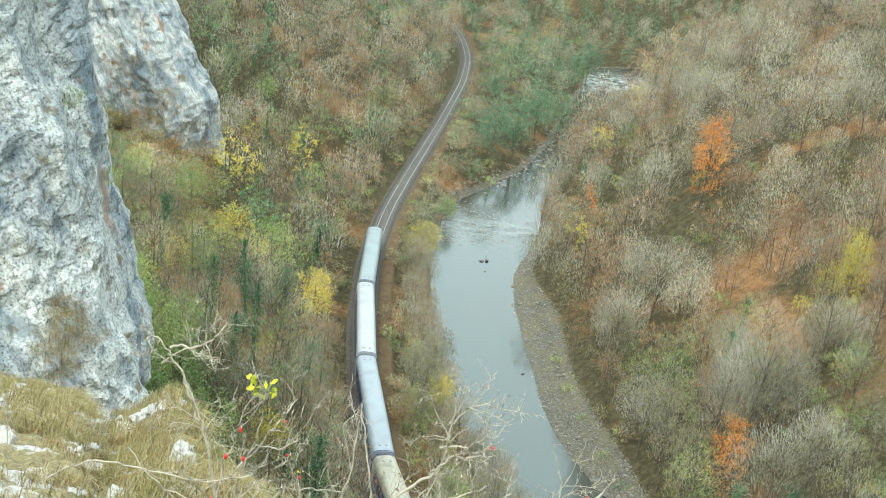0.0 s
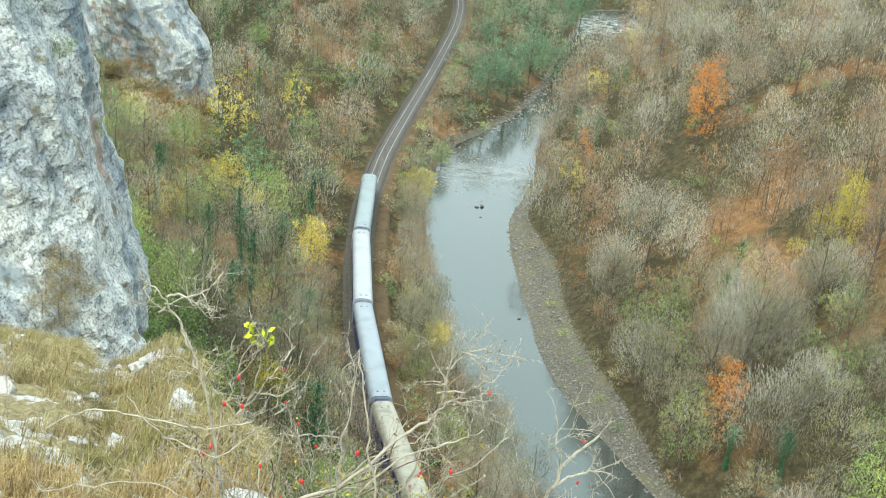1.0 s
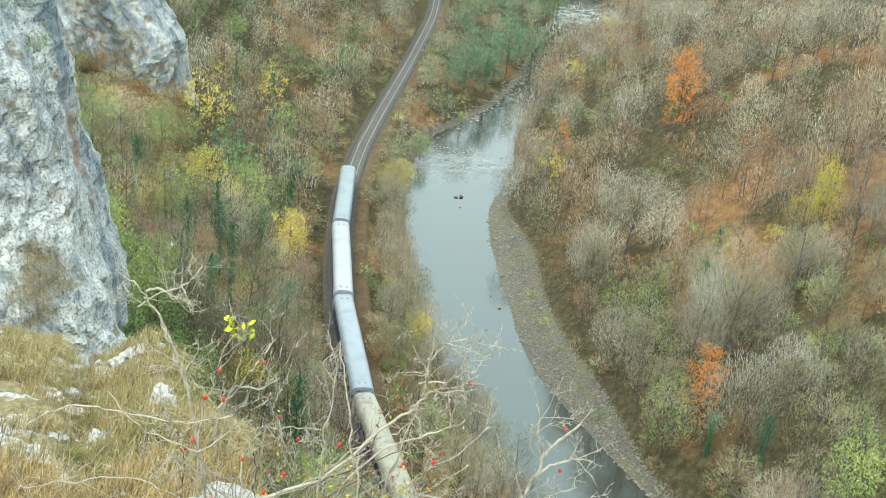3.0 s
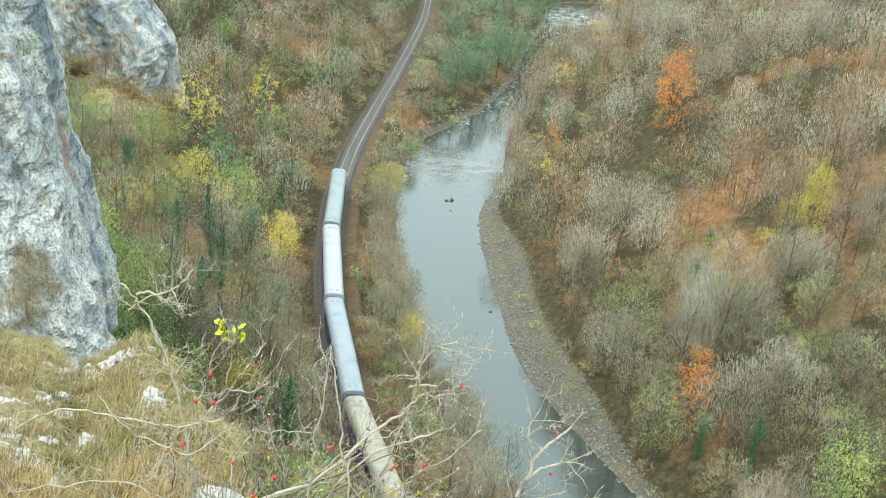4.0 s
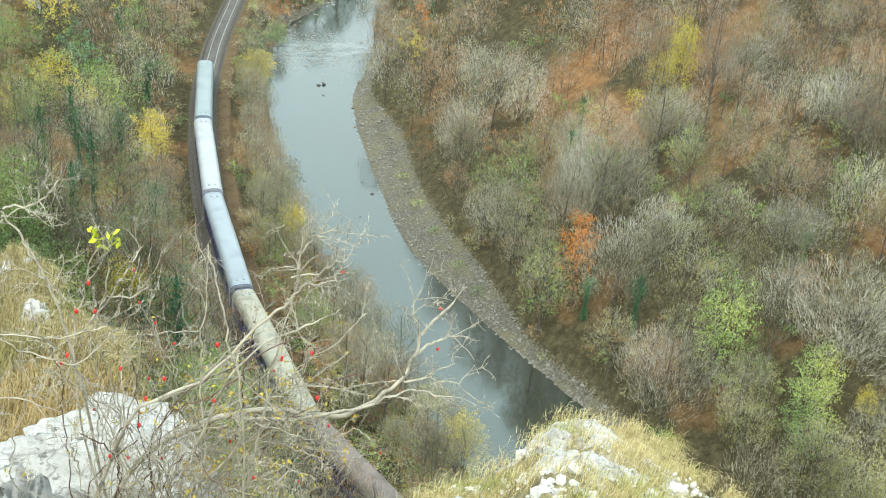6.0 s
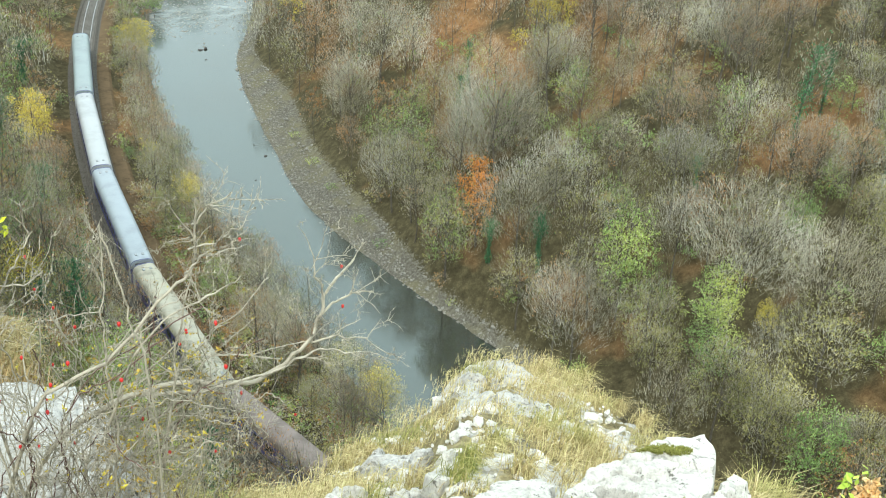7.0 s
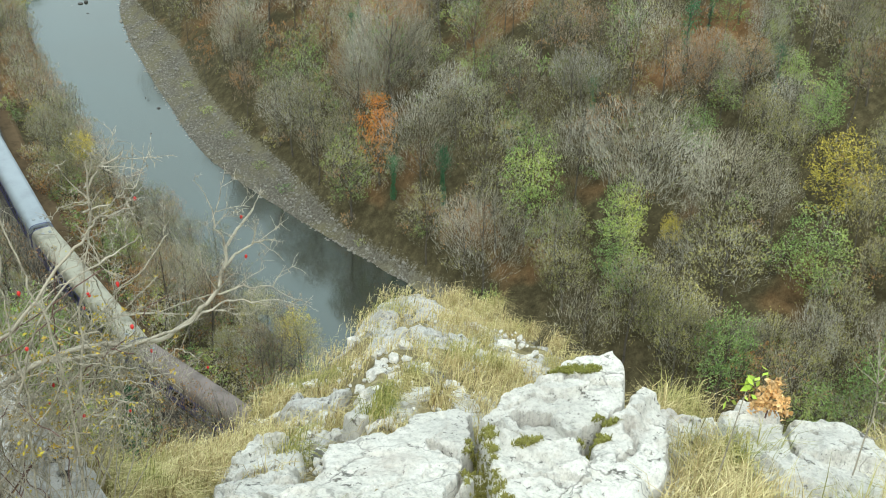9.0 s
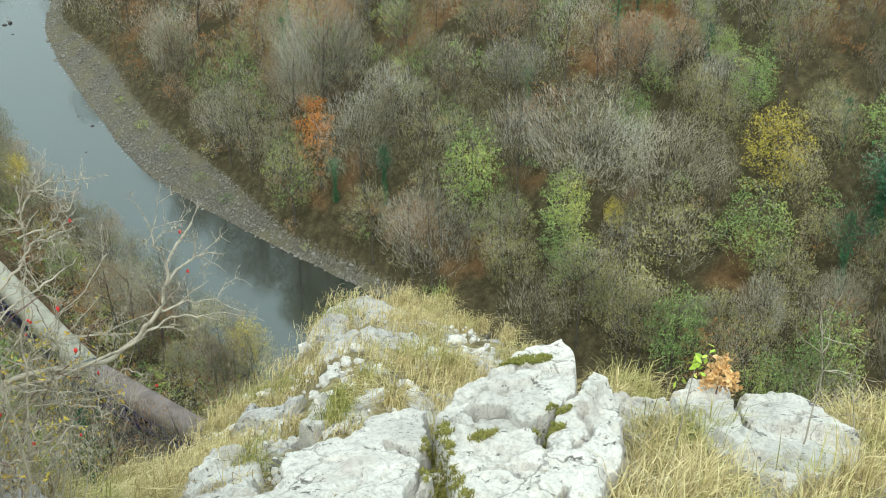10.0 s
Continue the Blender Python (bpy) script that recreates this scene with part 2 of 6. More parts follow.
def water_material():
    m = Mat("river_water", 0.05, 0.5)
    m.b.inputs["IOR"].default_value = 2.0
    m.b.inputs["Specular Tint"].default_value = (0.80, 1.0, 1.0, 1)
    n = m.noise(0.05, 2, 0.5)
    deep = m.ramp(n, [(0.35, (0.034, 0.031, 0.020)), (0.65, (0.036, 0.042, 0.034))])
    # white water and the sky's bright reflection, both put into the base colour
    white = m.node("ShaderNodeAttribute")
    white.attribute_name = "foam_glare"
    broken = m.ramp(m.noise(0.5, 6, 0.7, stretch=(0.5, 1, 1)), [(0.42, (0.1, 0.1, 0.1)), (0.6, (1, 1, 1))])
    m.color(m.mix(m.mix(1.0, white.outputs["Color"], broken, "MULTIPLY"), deep, (0.60, 0.68, 0.68)))
    m.bump(m.mix(0.5, m.noise(1.1, 4, 0.6), m.noise(0.25, 3, 0.5)), 0.10, 0.15)
    at = m.node("ShaderNodeAttribute")
    at.attribute_name = "rapid"
    rough = m.node("ShaderNodeMath")
    rough.operation = "MULTIPLY_ADD"
    m.link(at.outputs["Fac"], rough.inputs[0])
    rough.inputs[1].default_value, rough.inputs[2].default_value = 0.45, 0.08
    bump = m.b.inputs["Normal"].links[0].from_node
    m.link(rough.outputs[0], bump.inputs["Strength"])
    dull = m.node("ShaderNodeMath")
    dull.operation = "MULTIPLY_ADD"
    m.link(at.outputs["Fac"], dull.inputs[0])
    dull.inputs[1].default_value, dull.inputs[2].default_value = 0.10, 0.10
    m.link(dull.outputs[0], m.b.inputs["Roughness"])
    return m.m


def plain_mat(name, col, rough=0.5, spec=0.4, dirt=0.3, scale=1.2, metal=0.0):
    """Paint, metal or rubber with dirt in blotches and streaks."""
    m = Mat(name, rough, spec)
    m.b.inputs["Metallic"].default_value = metal
    n = m.noise(scale, 6, 0.65)
    dark = tuple(x * (1 - dirt) for x in col)
    lite = tuple(min(1, x * (1 + dirt * 0.4)) for x in col)
    m.color(m.ramp(n, [(0.35, dark), (0.5, col), (0.7, lite)]))
    m.bump(m.noise(18, 3, 0.6), 0.06, 0.02)
    return m.m


GROUND, WATER = ground_material(), water_material()
ROCK = rock_mat("limestone_cliff", (0.355, 0.395, 0.405), (0.36, 0.21, 0.13))
ROCK_NEAR = rock_mat("limestone_boulder", (0.68, 0.665, 0.615), (0.42, 0.36, 0.31), False, 2.5)
ROCK_MID = rock_mat("greyish_limestone", (0.52, 0.515, 0.49), (0.32, 0.30, 0.25), False, 2.2)
ROCK_GREY = rock_mat("lichened_grey_limestone", (0.34, 0.345, 0.33), (0.24, 0.23, 0.19), False, 2.0)
BARK = plain_mat("grey_brown_bark", (0.11, 0.10, 0.083), 0.9, 0.1, 0.4, 2.0)
TWIG = foliage_mat("bare_twigs", (0.19, 0.175, 0.135), (0.35, 0.335, 0.265), (0.52, 0.505, 0.44))
TWIG_RED = foliage_mat("bare_reddish_twigs", (0.18, 0.145, 0.11), (0.32, 0.27, 0.21), (0.43, 0.39, 0.33))
OLIVE = foliage_mat("olive_leaves", (0.13, 0.135, 0.05), (0.24, 0.24, 0.09), (0.36, 0.335, 0.13))
GREEN = foliage_mat("yellow_green_leaves", (0.15, 0.25, 0.085), (0.24, 0.345, 0.11), (0.40, 0.45, 0.13))
YELLOW = foliage_mat("yellow_leaves", (0.40, 0.34, 0.06), (0.50, 0.43, 0.08), (0.58, 0.47, 0.09))
RUST = foliage_mat("rust_brown_leaves", (0.25, 0.13, 0.05), (0.33, 0.18, 0.075), (0.38, 0.235, 0.11))
ORANGE = foliage_mat("orange_leaves", (0.48, 0.18, 0.04), (0.58, 0.23, 0.055), (0.62, 0.30, 0.09))
IVY = foliage_mat("ivy_leaves", (0.04, 0.115, 0.055), (0.055, 0.155, 0.075), (0.09, 0.205, 0.10))

# ---------------------------------------------------------------- the plan of the valley
TRACK_Y = [0, 20, 40, 55, 66, 78, 88.7, 98, 113, 121, 142, 168, 195, 222, 248, 273, 298, 321, 348, 379, 402, 429, 460, 520, 700]
TRACK_X = [82, 62, 45.5, 34, 27, 20.5, 15.6, 12.2, 9.3, 7.9, 5.7, 4.9, 5.8, 9.1, 13.9, 18.8, 23.6, 27.7, 32.5, 36.2, 37.2, 36.8, 33, 18, -40]
RIVER_Y = [-60, 0, 30, 60, 80, 95, 107, 120, 138, 150, 160, 182, 195, 211, 225, 242, 255, 265, 284, 312, 350, 390, 405, 420, 434, 446, 460, 480]
RIVER_L = [150, 104, 66, 46, 38, 32, 29.6, 26.6, 22.6, 20.4, 19.2, 18.0, 17.8, 18.2, 19.2, 22.0, 26.4, 34.0, 45.0, 56, 66, 78, 81, 85, 94, 160, 320, 600]
RIVER_R = [168, 122, 84, 64, 57, 52, 48.2, 43.0, 36.6, 33.4, 32.6, 32.2, 32.4, 33.8, 38.8, 43.5, 45.6, 47.4, 52.2, 62, 75, 98, 120, 170, 270, 420, 600, 800]


def smooth_curve(ys, xs):
    """A smooth curve x(y) through the plan's points."""
    fine = np.arange(ys[0], ys[-1], 1.0)
    x = np.interp(fine, ys, xs)
    kernel = np.hanning(15)
    x = np.convolve(np.pad(x, 7, mode="edge"), kernel / kernel.sum(), "valid")
    return lambda y: np.interp(y, fine, x)


track_x, river_l, river_r = smooth_curve(TRACK_Y, TRACK_X), smooth_curve(RIVER_Y, RIVER_L), smooth_curve(RIVER_Y, RIVER_R)
WATER_Z = -7.0


def bank_width(y):
    """Width of the gravel strip on the river's far side."""
    return np.interp(y, [60, 107, 125, 145, 165, 190, 205, 225], [0.8, 1.2, 3.0, 5.5, 6.6, 6.2, 4.6, 2.5]) + 0.7 * np.sin(y / 7.0)


def ground_z(x, y):
    """Height of the valley's ground; rails lie at 0."""
    x, y = np.asarray(x, float), np.asarray(y, float)
    xt, xl, xr = track_x(y), river_l(y), river_r(y)
    p = np.stack([x, y, 0 * x], -1)
    wob = fbm(p / 22.0, 4, 3)
    ridge = fbm(p / 70.0, 3, 11)
    # the wooded slope on the railway's upper side
    up = np.maximum(xt - 4.0 - x, 0)
    left = -0.75 + 0.62 * up - 0.0006 * np.maximum(up - 80, 0) ** 2 * 0.5 + np.minimum(up / 12, 1) * (1.6 * wob + 5 * ridge * np.minimum(up / 60, 1))
    left = np.minimum(left, 150 + 8 * ridge)
    # embankment down to the water
    t = np.clip((x - (xt + 3.6)) / np.maximum(xl - xt - 3.6, 1), 0, 1)
    mid = -0.75 + (WATER_Z - 0.2 + 0.75) * (0.25 * t + 0.75 * t**1.4) + 0.5 * wob * np.minimum(t * 4, 1) * np.minimum((1 - t) * 4, 1)
    # bed of the river
    half = np.maximum((xr - xl) / 2, 1)
    off = 1 - np.abs(x - (xl + xr) / 2) / half
    bed = WATER_Z - 0.2 - 1.3 * np.clip(off * 3, 0, 1)
    # gravel bank and the hillside across
    g = np.maximum(x - xr, 0)
    bank = bank_width(y)
    hill = np.maximum(g - bank, 0)
    right = WATER_Z - 0.2 + 1.9 * np.minimum(g / 5.0, 1) + 0.35 * wob * np.minimum(g / 3, 1) + 0.63 * hill + np.minimum(hill / 15, 1) * (2.0 * wob + 7.0 * ridge * np.minimum(hill / 60, 1))
    right = np.minimum(right, 150 + 10 * ridge)
    z = np.where(x < xt + 3.6, left, np.where(x < xl, mid, np.where(x < xr, bed, right)))
    z = z - 9.0 * np.exp(-(((x + 52) / 17) ** 2) - ((y - 178) / 20) ** 2)
    # hills that close the valley far off
    far = np.maximum(y - 462, 0)
    z = z + np.minimum(0.45 * far, 130) * np.clip(np.abs(x - 33) / 200 + 0.75, 0, 1)
    return z


def axis(lo, a, b, hi, step, grow):
    mid = list(np.arange(a, b + step / 2, step))
    out, s = [], step
    v = b
    while v < hi:
        s *= grow
        v += s
        out.append(v)
    pre, s, v = [], step, a
    while v > lo:
        s *= grow
        v -= s
        pre.append(v)
    return np.array(pre[::-1] + mid + out)


def build_ground():
    gx, gy = axis(-2600, -70, 170, 2600, 2.0, 1.16), axis(-2400, 40, 480, 2800, 2.0, 1.16)
    X, Y = np.meshgrid(gx, gy, indexing="ij")
    Z = ground_z(X, Y)
    V = np.stack([X, Y, Z], -1).reshape(-1, 3)
    F = lattice(len(gx), len(gy))
    me = mesh_np("ground", V, F, [GROUND], True)
    xl, xr = river_l(V[:, 1]), river_r(V[:, 1])
    bank = bank_width(V[:, 1])
    wet = np.clip((V[:, 0] - xl + 3.0) / 3.0, 0, 1) * np.clip((xr + bank + 2.5 - V[:, 0]) / 5.0, 0, 1) * (V[:, 1] < 470)
    beech = np.clip((V[:, 0] - xr - 14) / 25, 0, 1) * np.clip((V[:, 1] - 95) / 40, 0, 1) + np.clip((track_x(V[:, 1]) - 18 - V[:, 0]) / 20, 0, 1) * np.clip((V[:, 1] - 300) / 60, 0, 1)
    me.attributes.new("beech", "FLOAT", "POINT").data.foreach_set("value", (0.135 * beech * (1 - 0.8 * np.clip((V[:, 1] - 175) / 40, 0, 1))).astype(np.float32))
    me.attributes.new("bank", "FLOAT", "POINT").data.foreach_set("value", wet.astype(np.float32))
    tagged(new("ground", me), "wooded valley ground with rust-brown fallen leaves and gravel banks", "ground", kind="structure")


build_ground()


def build_water():
    ys = np.arange(-60, 478, 3.0)
    t = np.linspace(0, 1, 6)
    l, r = river_l(ys) - 2.5, river_r(ys) + 2.5
    V = np.stack([l[:, None] + (r - l)[:, None] * t, np.repeat(ys[:, None], 6, 1), np.full((len(ys), 6), WATER_Z)], -1).reshape(-1, 3)
    F = lattice(len(ys), 6)[:, ::-1]
    me = mesh_np("water", V, F, [WATER], True)
    # shallows where the current breaks
    fast = np.exp(-((V[:, 1] - 236) / 9) ** 2) + np.clip((V[:, 1] - 340) / 40, 0, 1)
    me.attributes.new("rapid", "FLOAT", "POINT").data.foreach_set("value", np.clip(fast, 0, 1).astype(np.float32))
    # pale reaches: broken water together with painted sky reflection
    foam_glare = 0.8 * np.exp(-((V[:, 1] - 404) / 17) ** 2) + 0.25 * np.exp(-((V[:, 1] - 238) / 8) ** 2)
    me.attributes.new("foam_glare", "FLOAT", "POINT").data.foreach_set("value", foam_glare.astype(np.float32))
    tagged(new("water", me), "calm grey-green river reflecting the overcast sky", "river", kind="structure")


build_water()


# ---------------------------------------------------------------- cliffs
def cliff(name, label, plan, z0, z1, nu, nv, amp, seed, mat, lean, focus, spur):
    """A rock wall: a plan line that leans back with height, broken by ledges, fissures and facets."""
    P = np.array(plan, float)
    seg = np.r_[0, np.cumsum(np.linalg.norm(np.diff(P, axis=0), axis=1))]
    # closer sampling in the middle of the plan line, which faces the open
    tt = np.linspace(-1, 1, nu)
    s = seg[-1] * (focus + np.where(tt < 0, focus, 1 - focus) * (0.28 * tt + 0.72 * tt**5))
    base = np.stack([np.interp(s, seg, P[:, 0]), np.interp(s, seg, P[:, 1])], -1)
    k = np.hanning(13)
    k /= k.sum()
    base = np.stack([np.convolve(np.pad(base[:, i], 6, mode="edge"), k, "valid") for i in (0, 1)], -1)
    d = np.gradient(base, axis=0)
    n = np.stack([d[:, 1], -d[:, 0]], -1)
    n /= np.linalg.norm(n, axis=1, keepdims=True)
    z = np.linspace(z0, z1, nv)
    h = (z - z0) / (z1 - z0)
    X = base[:, None, 0] + lean[0] * (z - z0)[None]
    Y = base[:, None, 1] + lean[1] * (z - z0)[None]
    Z = np.repeat(z[None], nu, 0)
    p = np.stack([X, Y, Z], -1)
    big = fbm(p / (8 * amp) * [1, 1, 0.45], 3, seed) * 1.3
    flute = ridged(p / (2.6 * amp) * [1, 1, 0.3], 3, seed + 20)
    block = ridged((p + 0.8 * fbm(p / (2 * amp), 2, seed + 33)[..., None]) / (1.1 * amp) * [1, 1, 0.55], 3, seed + 40)
    fine = fbm(p / (0.42 * amp), 3, seed + 60)
    # ribs and gullies that run down aslant
    q = p @ np.array([[1.0, 0, 0], [0, 1, 0], [0.38, 0, 0.16]])
    rib = ridged(q / (3.4 * amp), 2, seed + 50)
    shard = np.abs(((q[..., 0] * 0.9 + 0.3 * q[..., 1] + 0.5 * fbm(p / (1.3 * amp), 2, seed + 70)) / (0.9 * amp)) % 1.0 - 0.5)
    off = amp * (big + 0.65 * rib - 0.3 * flute + 0.17 * block + 0.10 * fine + 0.28 * shard)
    top = np.clip((h - 0.9) / 0.1, 0, 1) ** 2
    X = X + n[:, None, 0] * (off - top * 4 * amp)
    Y = Y + n[:, None, 1] * (off - top * 4 * amp)
    Z = Z + 0.22 * amp * fbm(p / (1.6 * amp), 3, seed + 80)
    # the spur's end follows its own leaning line: bearing by height
    off_x = np.max(X - np.tan(np.radians(np.interp(z, spur[0], spur[1])))[None] * Y, axis=0)
    kk = np.hanning(17)
    X = X - np.convolve(np.pad(off_x, 8, mode="edge"), kk / kk.sum(), "valid")[None]
    V = np.stack([X, Y, Z], -1).reshape(-1, 3)
    me = mesh_np(name, V, lattice(nu, nv), [mat], False)
    return tagged(new(name, me), label, "cliff", kind="structure")


cliff("cliff_wall", "tall pale grey limestone cliff face with rust stains", [(-75, 20), (-30, 33), (-16, 37.5), (-5.6, 42), (-3.2, 45), (-6, 53), (-30, 70), (-80, 80)], 40, 84, 300, 260, 1.0, 5, ROCK, (-0.27, 0.30), 0.46, ((40, 49, 52.5, 55.6, 57.5, 61, 63.3, 67, 84), (-8, -8.95, -10.1, -10.7, -11.5, -11.9, -12.5, -12.9, -16)))
cliff("cliff_crag", "weathered limestone crag rising out of the woods", [(-95, 165), (-60, 186), (-34, 190), (-22, 192), (-19, 197), (-26, 210), (-70, 225)], 10, 62, 170, 120, 1.9, 31, ROCK, (-0.33, 0.12), 0.5, ((10, 19.7, 25, 32, 41.5, 62), (-5.5, -6.4, -6.5, -7.7, -9.0, -13)))


# ---------------------------------------------------------------- the rocky ledge the camera looks over
EDGE_AZ = [-180, -120, -70, -30, -17, -13, -11.8, -10.6, -9.5, -8, -7.2, -6.6, -5, -2.8, 0, 5, 10, 13, 17, 19, 20.6, 21.4, 22.6, 25, 28.6, 33, 37, 41, 47, 53, 70, 110, 180]
EDGE_R = [45, 40, 40, 44, 46, 46, 46, 46, 45, 30, 21, 16, 9, 6.6, 5.6, 5.0, 6.0, 6.8, 8.2, 9.2, 10.2, 10.8, 11.4, 12, 11, 8.8, 7.0, 6.4, 6.2, 6.2, 8, 25, 45]
EDGE_EL = [0, 0, -12, -24, -27.8, -28.5, -29.9, -29.6, -29.0, -28.8, -29.7, -31.2, -33.4, -36.4, -40.6, -43.6, -43.2, -41.8, -40.0, -39.1, -38.1, -37.1, -36.1, -35.6, -36.7, -38.3, -40.2, -41.0, -40.4, -40.2, -35, -5, 0]
EYE_Z = 76.0


def ledge_z(az, r):
    re, el = np.interp(az, EDGE_AZ, EDGE_R), np.interp(az, EDGE_AZ, EDGE_EL)
    ze = EYE_Z + re * np.tan(np.radians(el))
    return 74.3 + (ze - 74.3) * r / re


def ledge_relief(x, y):
    p = np.stack([x, y, 0 * x], -1)
    r = np.hypot(x, y)
    terr = np.abs(((x * 0.4 + y + 0.6 * fbm(p / 0.9, 3, 66)) / 0.55) % 1.0 - 0.5)
    return np.clip((r - 1) / 3, 0, 1) * (0.05 * fbm(p / 0.22, 3, 70) + 0.10 * ridged(p / 1.1, 4, 75) + 0.14 * terr + 0.25 * vnoise(p / 6.0, 78) * np.clip(r / 15 - 0.6, 0, 1))


def ledge_material():
    m = Mat("ledge_rock_and_turf", 0.95, 0.15)
    n1, n2, n3 = m.noise(0.9, 5, 0.65), m.noise(7.0, 6, 0.7), m.noise(40.0, 4, 0.7)
    rock = m.ramp(n2, [(0.3, (0.24, 0.235, 0.21)), (0.5, (0.50, 0.49, 0.465)), (0.7, (0.64, 0.63, 0.60))])
    soil = m.ramp(n2, [(0.3, (0.11, 0.095, 0.05)), (0.5, (0.24, 0.205, 0.11)), (0.7, (0.36, 0.315, 0.18))])
    col = m.mix(m.ramp(n1, [(0.54, (0, 0, 0)), (0.6, (1, 1, 1))]), soil, rock)
    col = m.mix(0.5, col, m.ramp(n3, [(0.3, (0.55, 0.55, 0.55)), (0.7, (1.25, 1.25, 1.25))]), "MULTIPLY")
    m.color(col).bump(n2, 0.8, 0.06)
    return m.m


LEDGE = ledge_material()


def build_ledge():
    az = np.r_[np.arange(-180, -20, 5.0), np.arange(-20, 58, 0.25), np.linspace(58, 180, 26)]
    t = np.linspace(0.0005, 1, 130) ** 1.25
    drop = [(0.15, -0.25), (0.35, -0.9), (0.7, -2.2), (1.2, -4.5), (2.2, -9), (4, -16), (7, -25), (11, -34)]
    rows = []
    re = np.interp(az, EDGE_AZ, EDGE_R) * (1 + 0.05 * vnoise(np.stack([40 * np.cos(np.radians(az)), 40 * np.sin(np.radians(az)), 0 * az], -1), 4))
    sa, ca = np.sin(np.radians(az)), np.cos(np.radians(az))
    for k in t:
        x, y = sa * re * k, ca * re * k
        rows.append(np.stack([x, y, ledge_z(az, re * k) + ledge_relief(x, y) * (1 - 0.5 * k)], -1))
    edge = rows[-1]
    for out, down in drop:
        x, y = sa * (re + out), ca * (re + out)
        p = np.stack([x, y, edge[:, 2] + down], -1)
        w = 0.5 * min(1.0, -down / 2)
        g = w * fbm(p / 1.5, 3, 90)
        rows.append(np.stack([x + sa * g, y + ca * g, np.maximum(p[:, 2] + 0.3 * g, 20)], -1))
    V = np.stack(rows, 1).reshape(-1, 3)
    me = mesh_np("ledge", V, lattice(len(az), len(rows))[:, ::-1], [LEDGE], False)
    tagged(new("ledge", me), "steep grassy limestone ledge high above the valley", "ledge", kind="structure")


build_ledge()


# ---------------------------------------------------------------- the railway
BALLAST = plain_mat("grey_brown_ballast", (0.105, 0.098, 0.086), 0.95, 0.1, 0.5, 3.0)
PATH_DIRT = plain_mat("verge_earth", (0.12, 0.086, 0.05), 0.95, 0.1, 0.35, 0.8)
STEEL = plain_mat("rail_steel", (0.42, 0.42, 0.43), 0.35, 0.5, 0.3, 4.0, 0.8)
CONCRETE = plain_mat("concrete_sleeper", (0.16, 0.155, 0.14), 0.9, 0.2, 0.3, 2.0)


class Line:
    """The track's centre line by distance from its southern end."""

    def __init__(self):
        y = np.arange(4.0, 640.0, 0.5)
        x = track_x(y)
        k = np.hanning(61)
        x = np.convolve(np.pad(x, 30, mode="reflect", reflect_type="odd"), k / k.sum(), "valid")
        self.p = np.stack([x, y], -1)
        self.s = np.r_[0, np.cumsum(np.linalg.norm(np.diff(self.p, axis=0), axis=1))]

    def at(self, s):
        return np.stack([np.interp(s, self.s, self.p[:, 0]), np.interp(s, self.s, self.p[:, 1])], -1)

    def heading(self, s):
        d = self.at(s + 0.5) - self.at(s - 0.5)
        return np.arctan2(d[..., 1], d[..., 0])

    def of_y(self, y):
        return float(np.interp(y, self.p[:, 1], self.s))


LINE = Line()


def swept(name, profile, s0, s1, step, mat, smooth=False):
    s = np.arange(s0, s1, step)
    c, a = LINE.at(s), LINE.heading(s)
    right = np.stack([np.sin(a), -np.cos(a)], -1)
    pr = np.array(profile, float)
    V = np.concatenate([c[:, None] + right[:, None] * pr[None, :, :1], np.repeat(pr[None, :, 1:], len(s), 0)], -1)
    return mesh_np(name, V.reshape(-1, 3), lattice(len(s), len(pr))[:, ::-1], [mat], smooth)


def build_track():
    end = LINE.s[-1] - 2
    rail_road = thing("railway_track", "single railway track on grey ballast along the river", "railway", kind="structure")
    part("ballast", swept("ballast", [(-3.6, -1.5), (-2.7, -0.78), (-2.0, -0.66), (-1.6, -0.26), (1.6, -0.26), (2.0, -0.66), (2.9, -0.72), (4.2, -1.6)], 1, end, 2.0, BALLAST), rail_road)
    part("verge_path", swept("verge_path", [(2.2, -0.66), (2.5, -0.62), (4.1, -0.68), (4.5, -1.0)], 1, end, 2.0, PATH_DIRT), rail_road, "bare brown service path beside the ballast")
    for side in (-1, 1):
        x = side * 0.7535
        part("rail", swept("rail", [(x - 0.075, -0.17), (x - 0.035, -0.15), (x - 0.036, 0), (x + 0.036, 0), (x + 0.035, -0.15), (x + 0.075, -0.17)], 1, end, 1.5, STEEL), rail_road, "shiny worn steel rail")
    bm = bmesh.new()
    box(bm, -1.25, 1.25, -0.14, 0.14, -0.36, -0.165)
    me = bpy.data.meshes.new("sleeper")
    bm.to_mesh(me)
    bm.free()
    me.materials.append(CONCRETE)
    near0, near1 = LINE.of_y(118), LINE.of_y(118) + 150
    V0 = np.array([v.co for v in me.vertices])
    F0 = np.array([list(p.vertices) for p in me.polygons])
    rest = Pile()
    for s in np.arange(2, end, 0.6):
        (x, y), a = LINE.at(s), float(LINE.heading(s))
        if near0 < s < near1:
            ob = new("sleeper", me)
            ob.parent = rail_road
            ob.matrix_basis = Matrix.Translation((x, y, 0)) @ Matrix.Rotation(a - math.pi / 2, 4, "Z")
        elif s < LINE.of_y(460):
            c, sn = math.cos(a - math.pi / 2), math.sin(a - math.pi / 2)
            rest.add(np.stack([x + V0[:, 0] * c - V0[:, 1] * sn, y + V0[:, 0] * sn + V0[:, 1] * c, V0[:, 2]], -1), F0)
    tagged(part("sleepers", rest.mesh("sleepers", [CONCRETE]), rail_road), kind="stuff")


build_track()

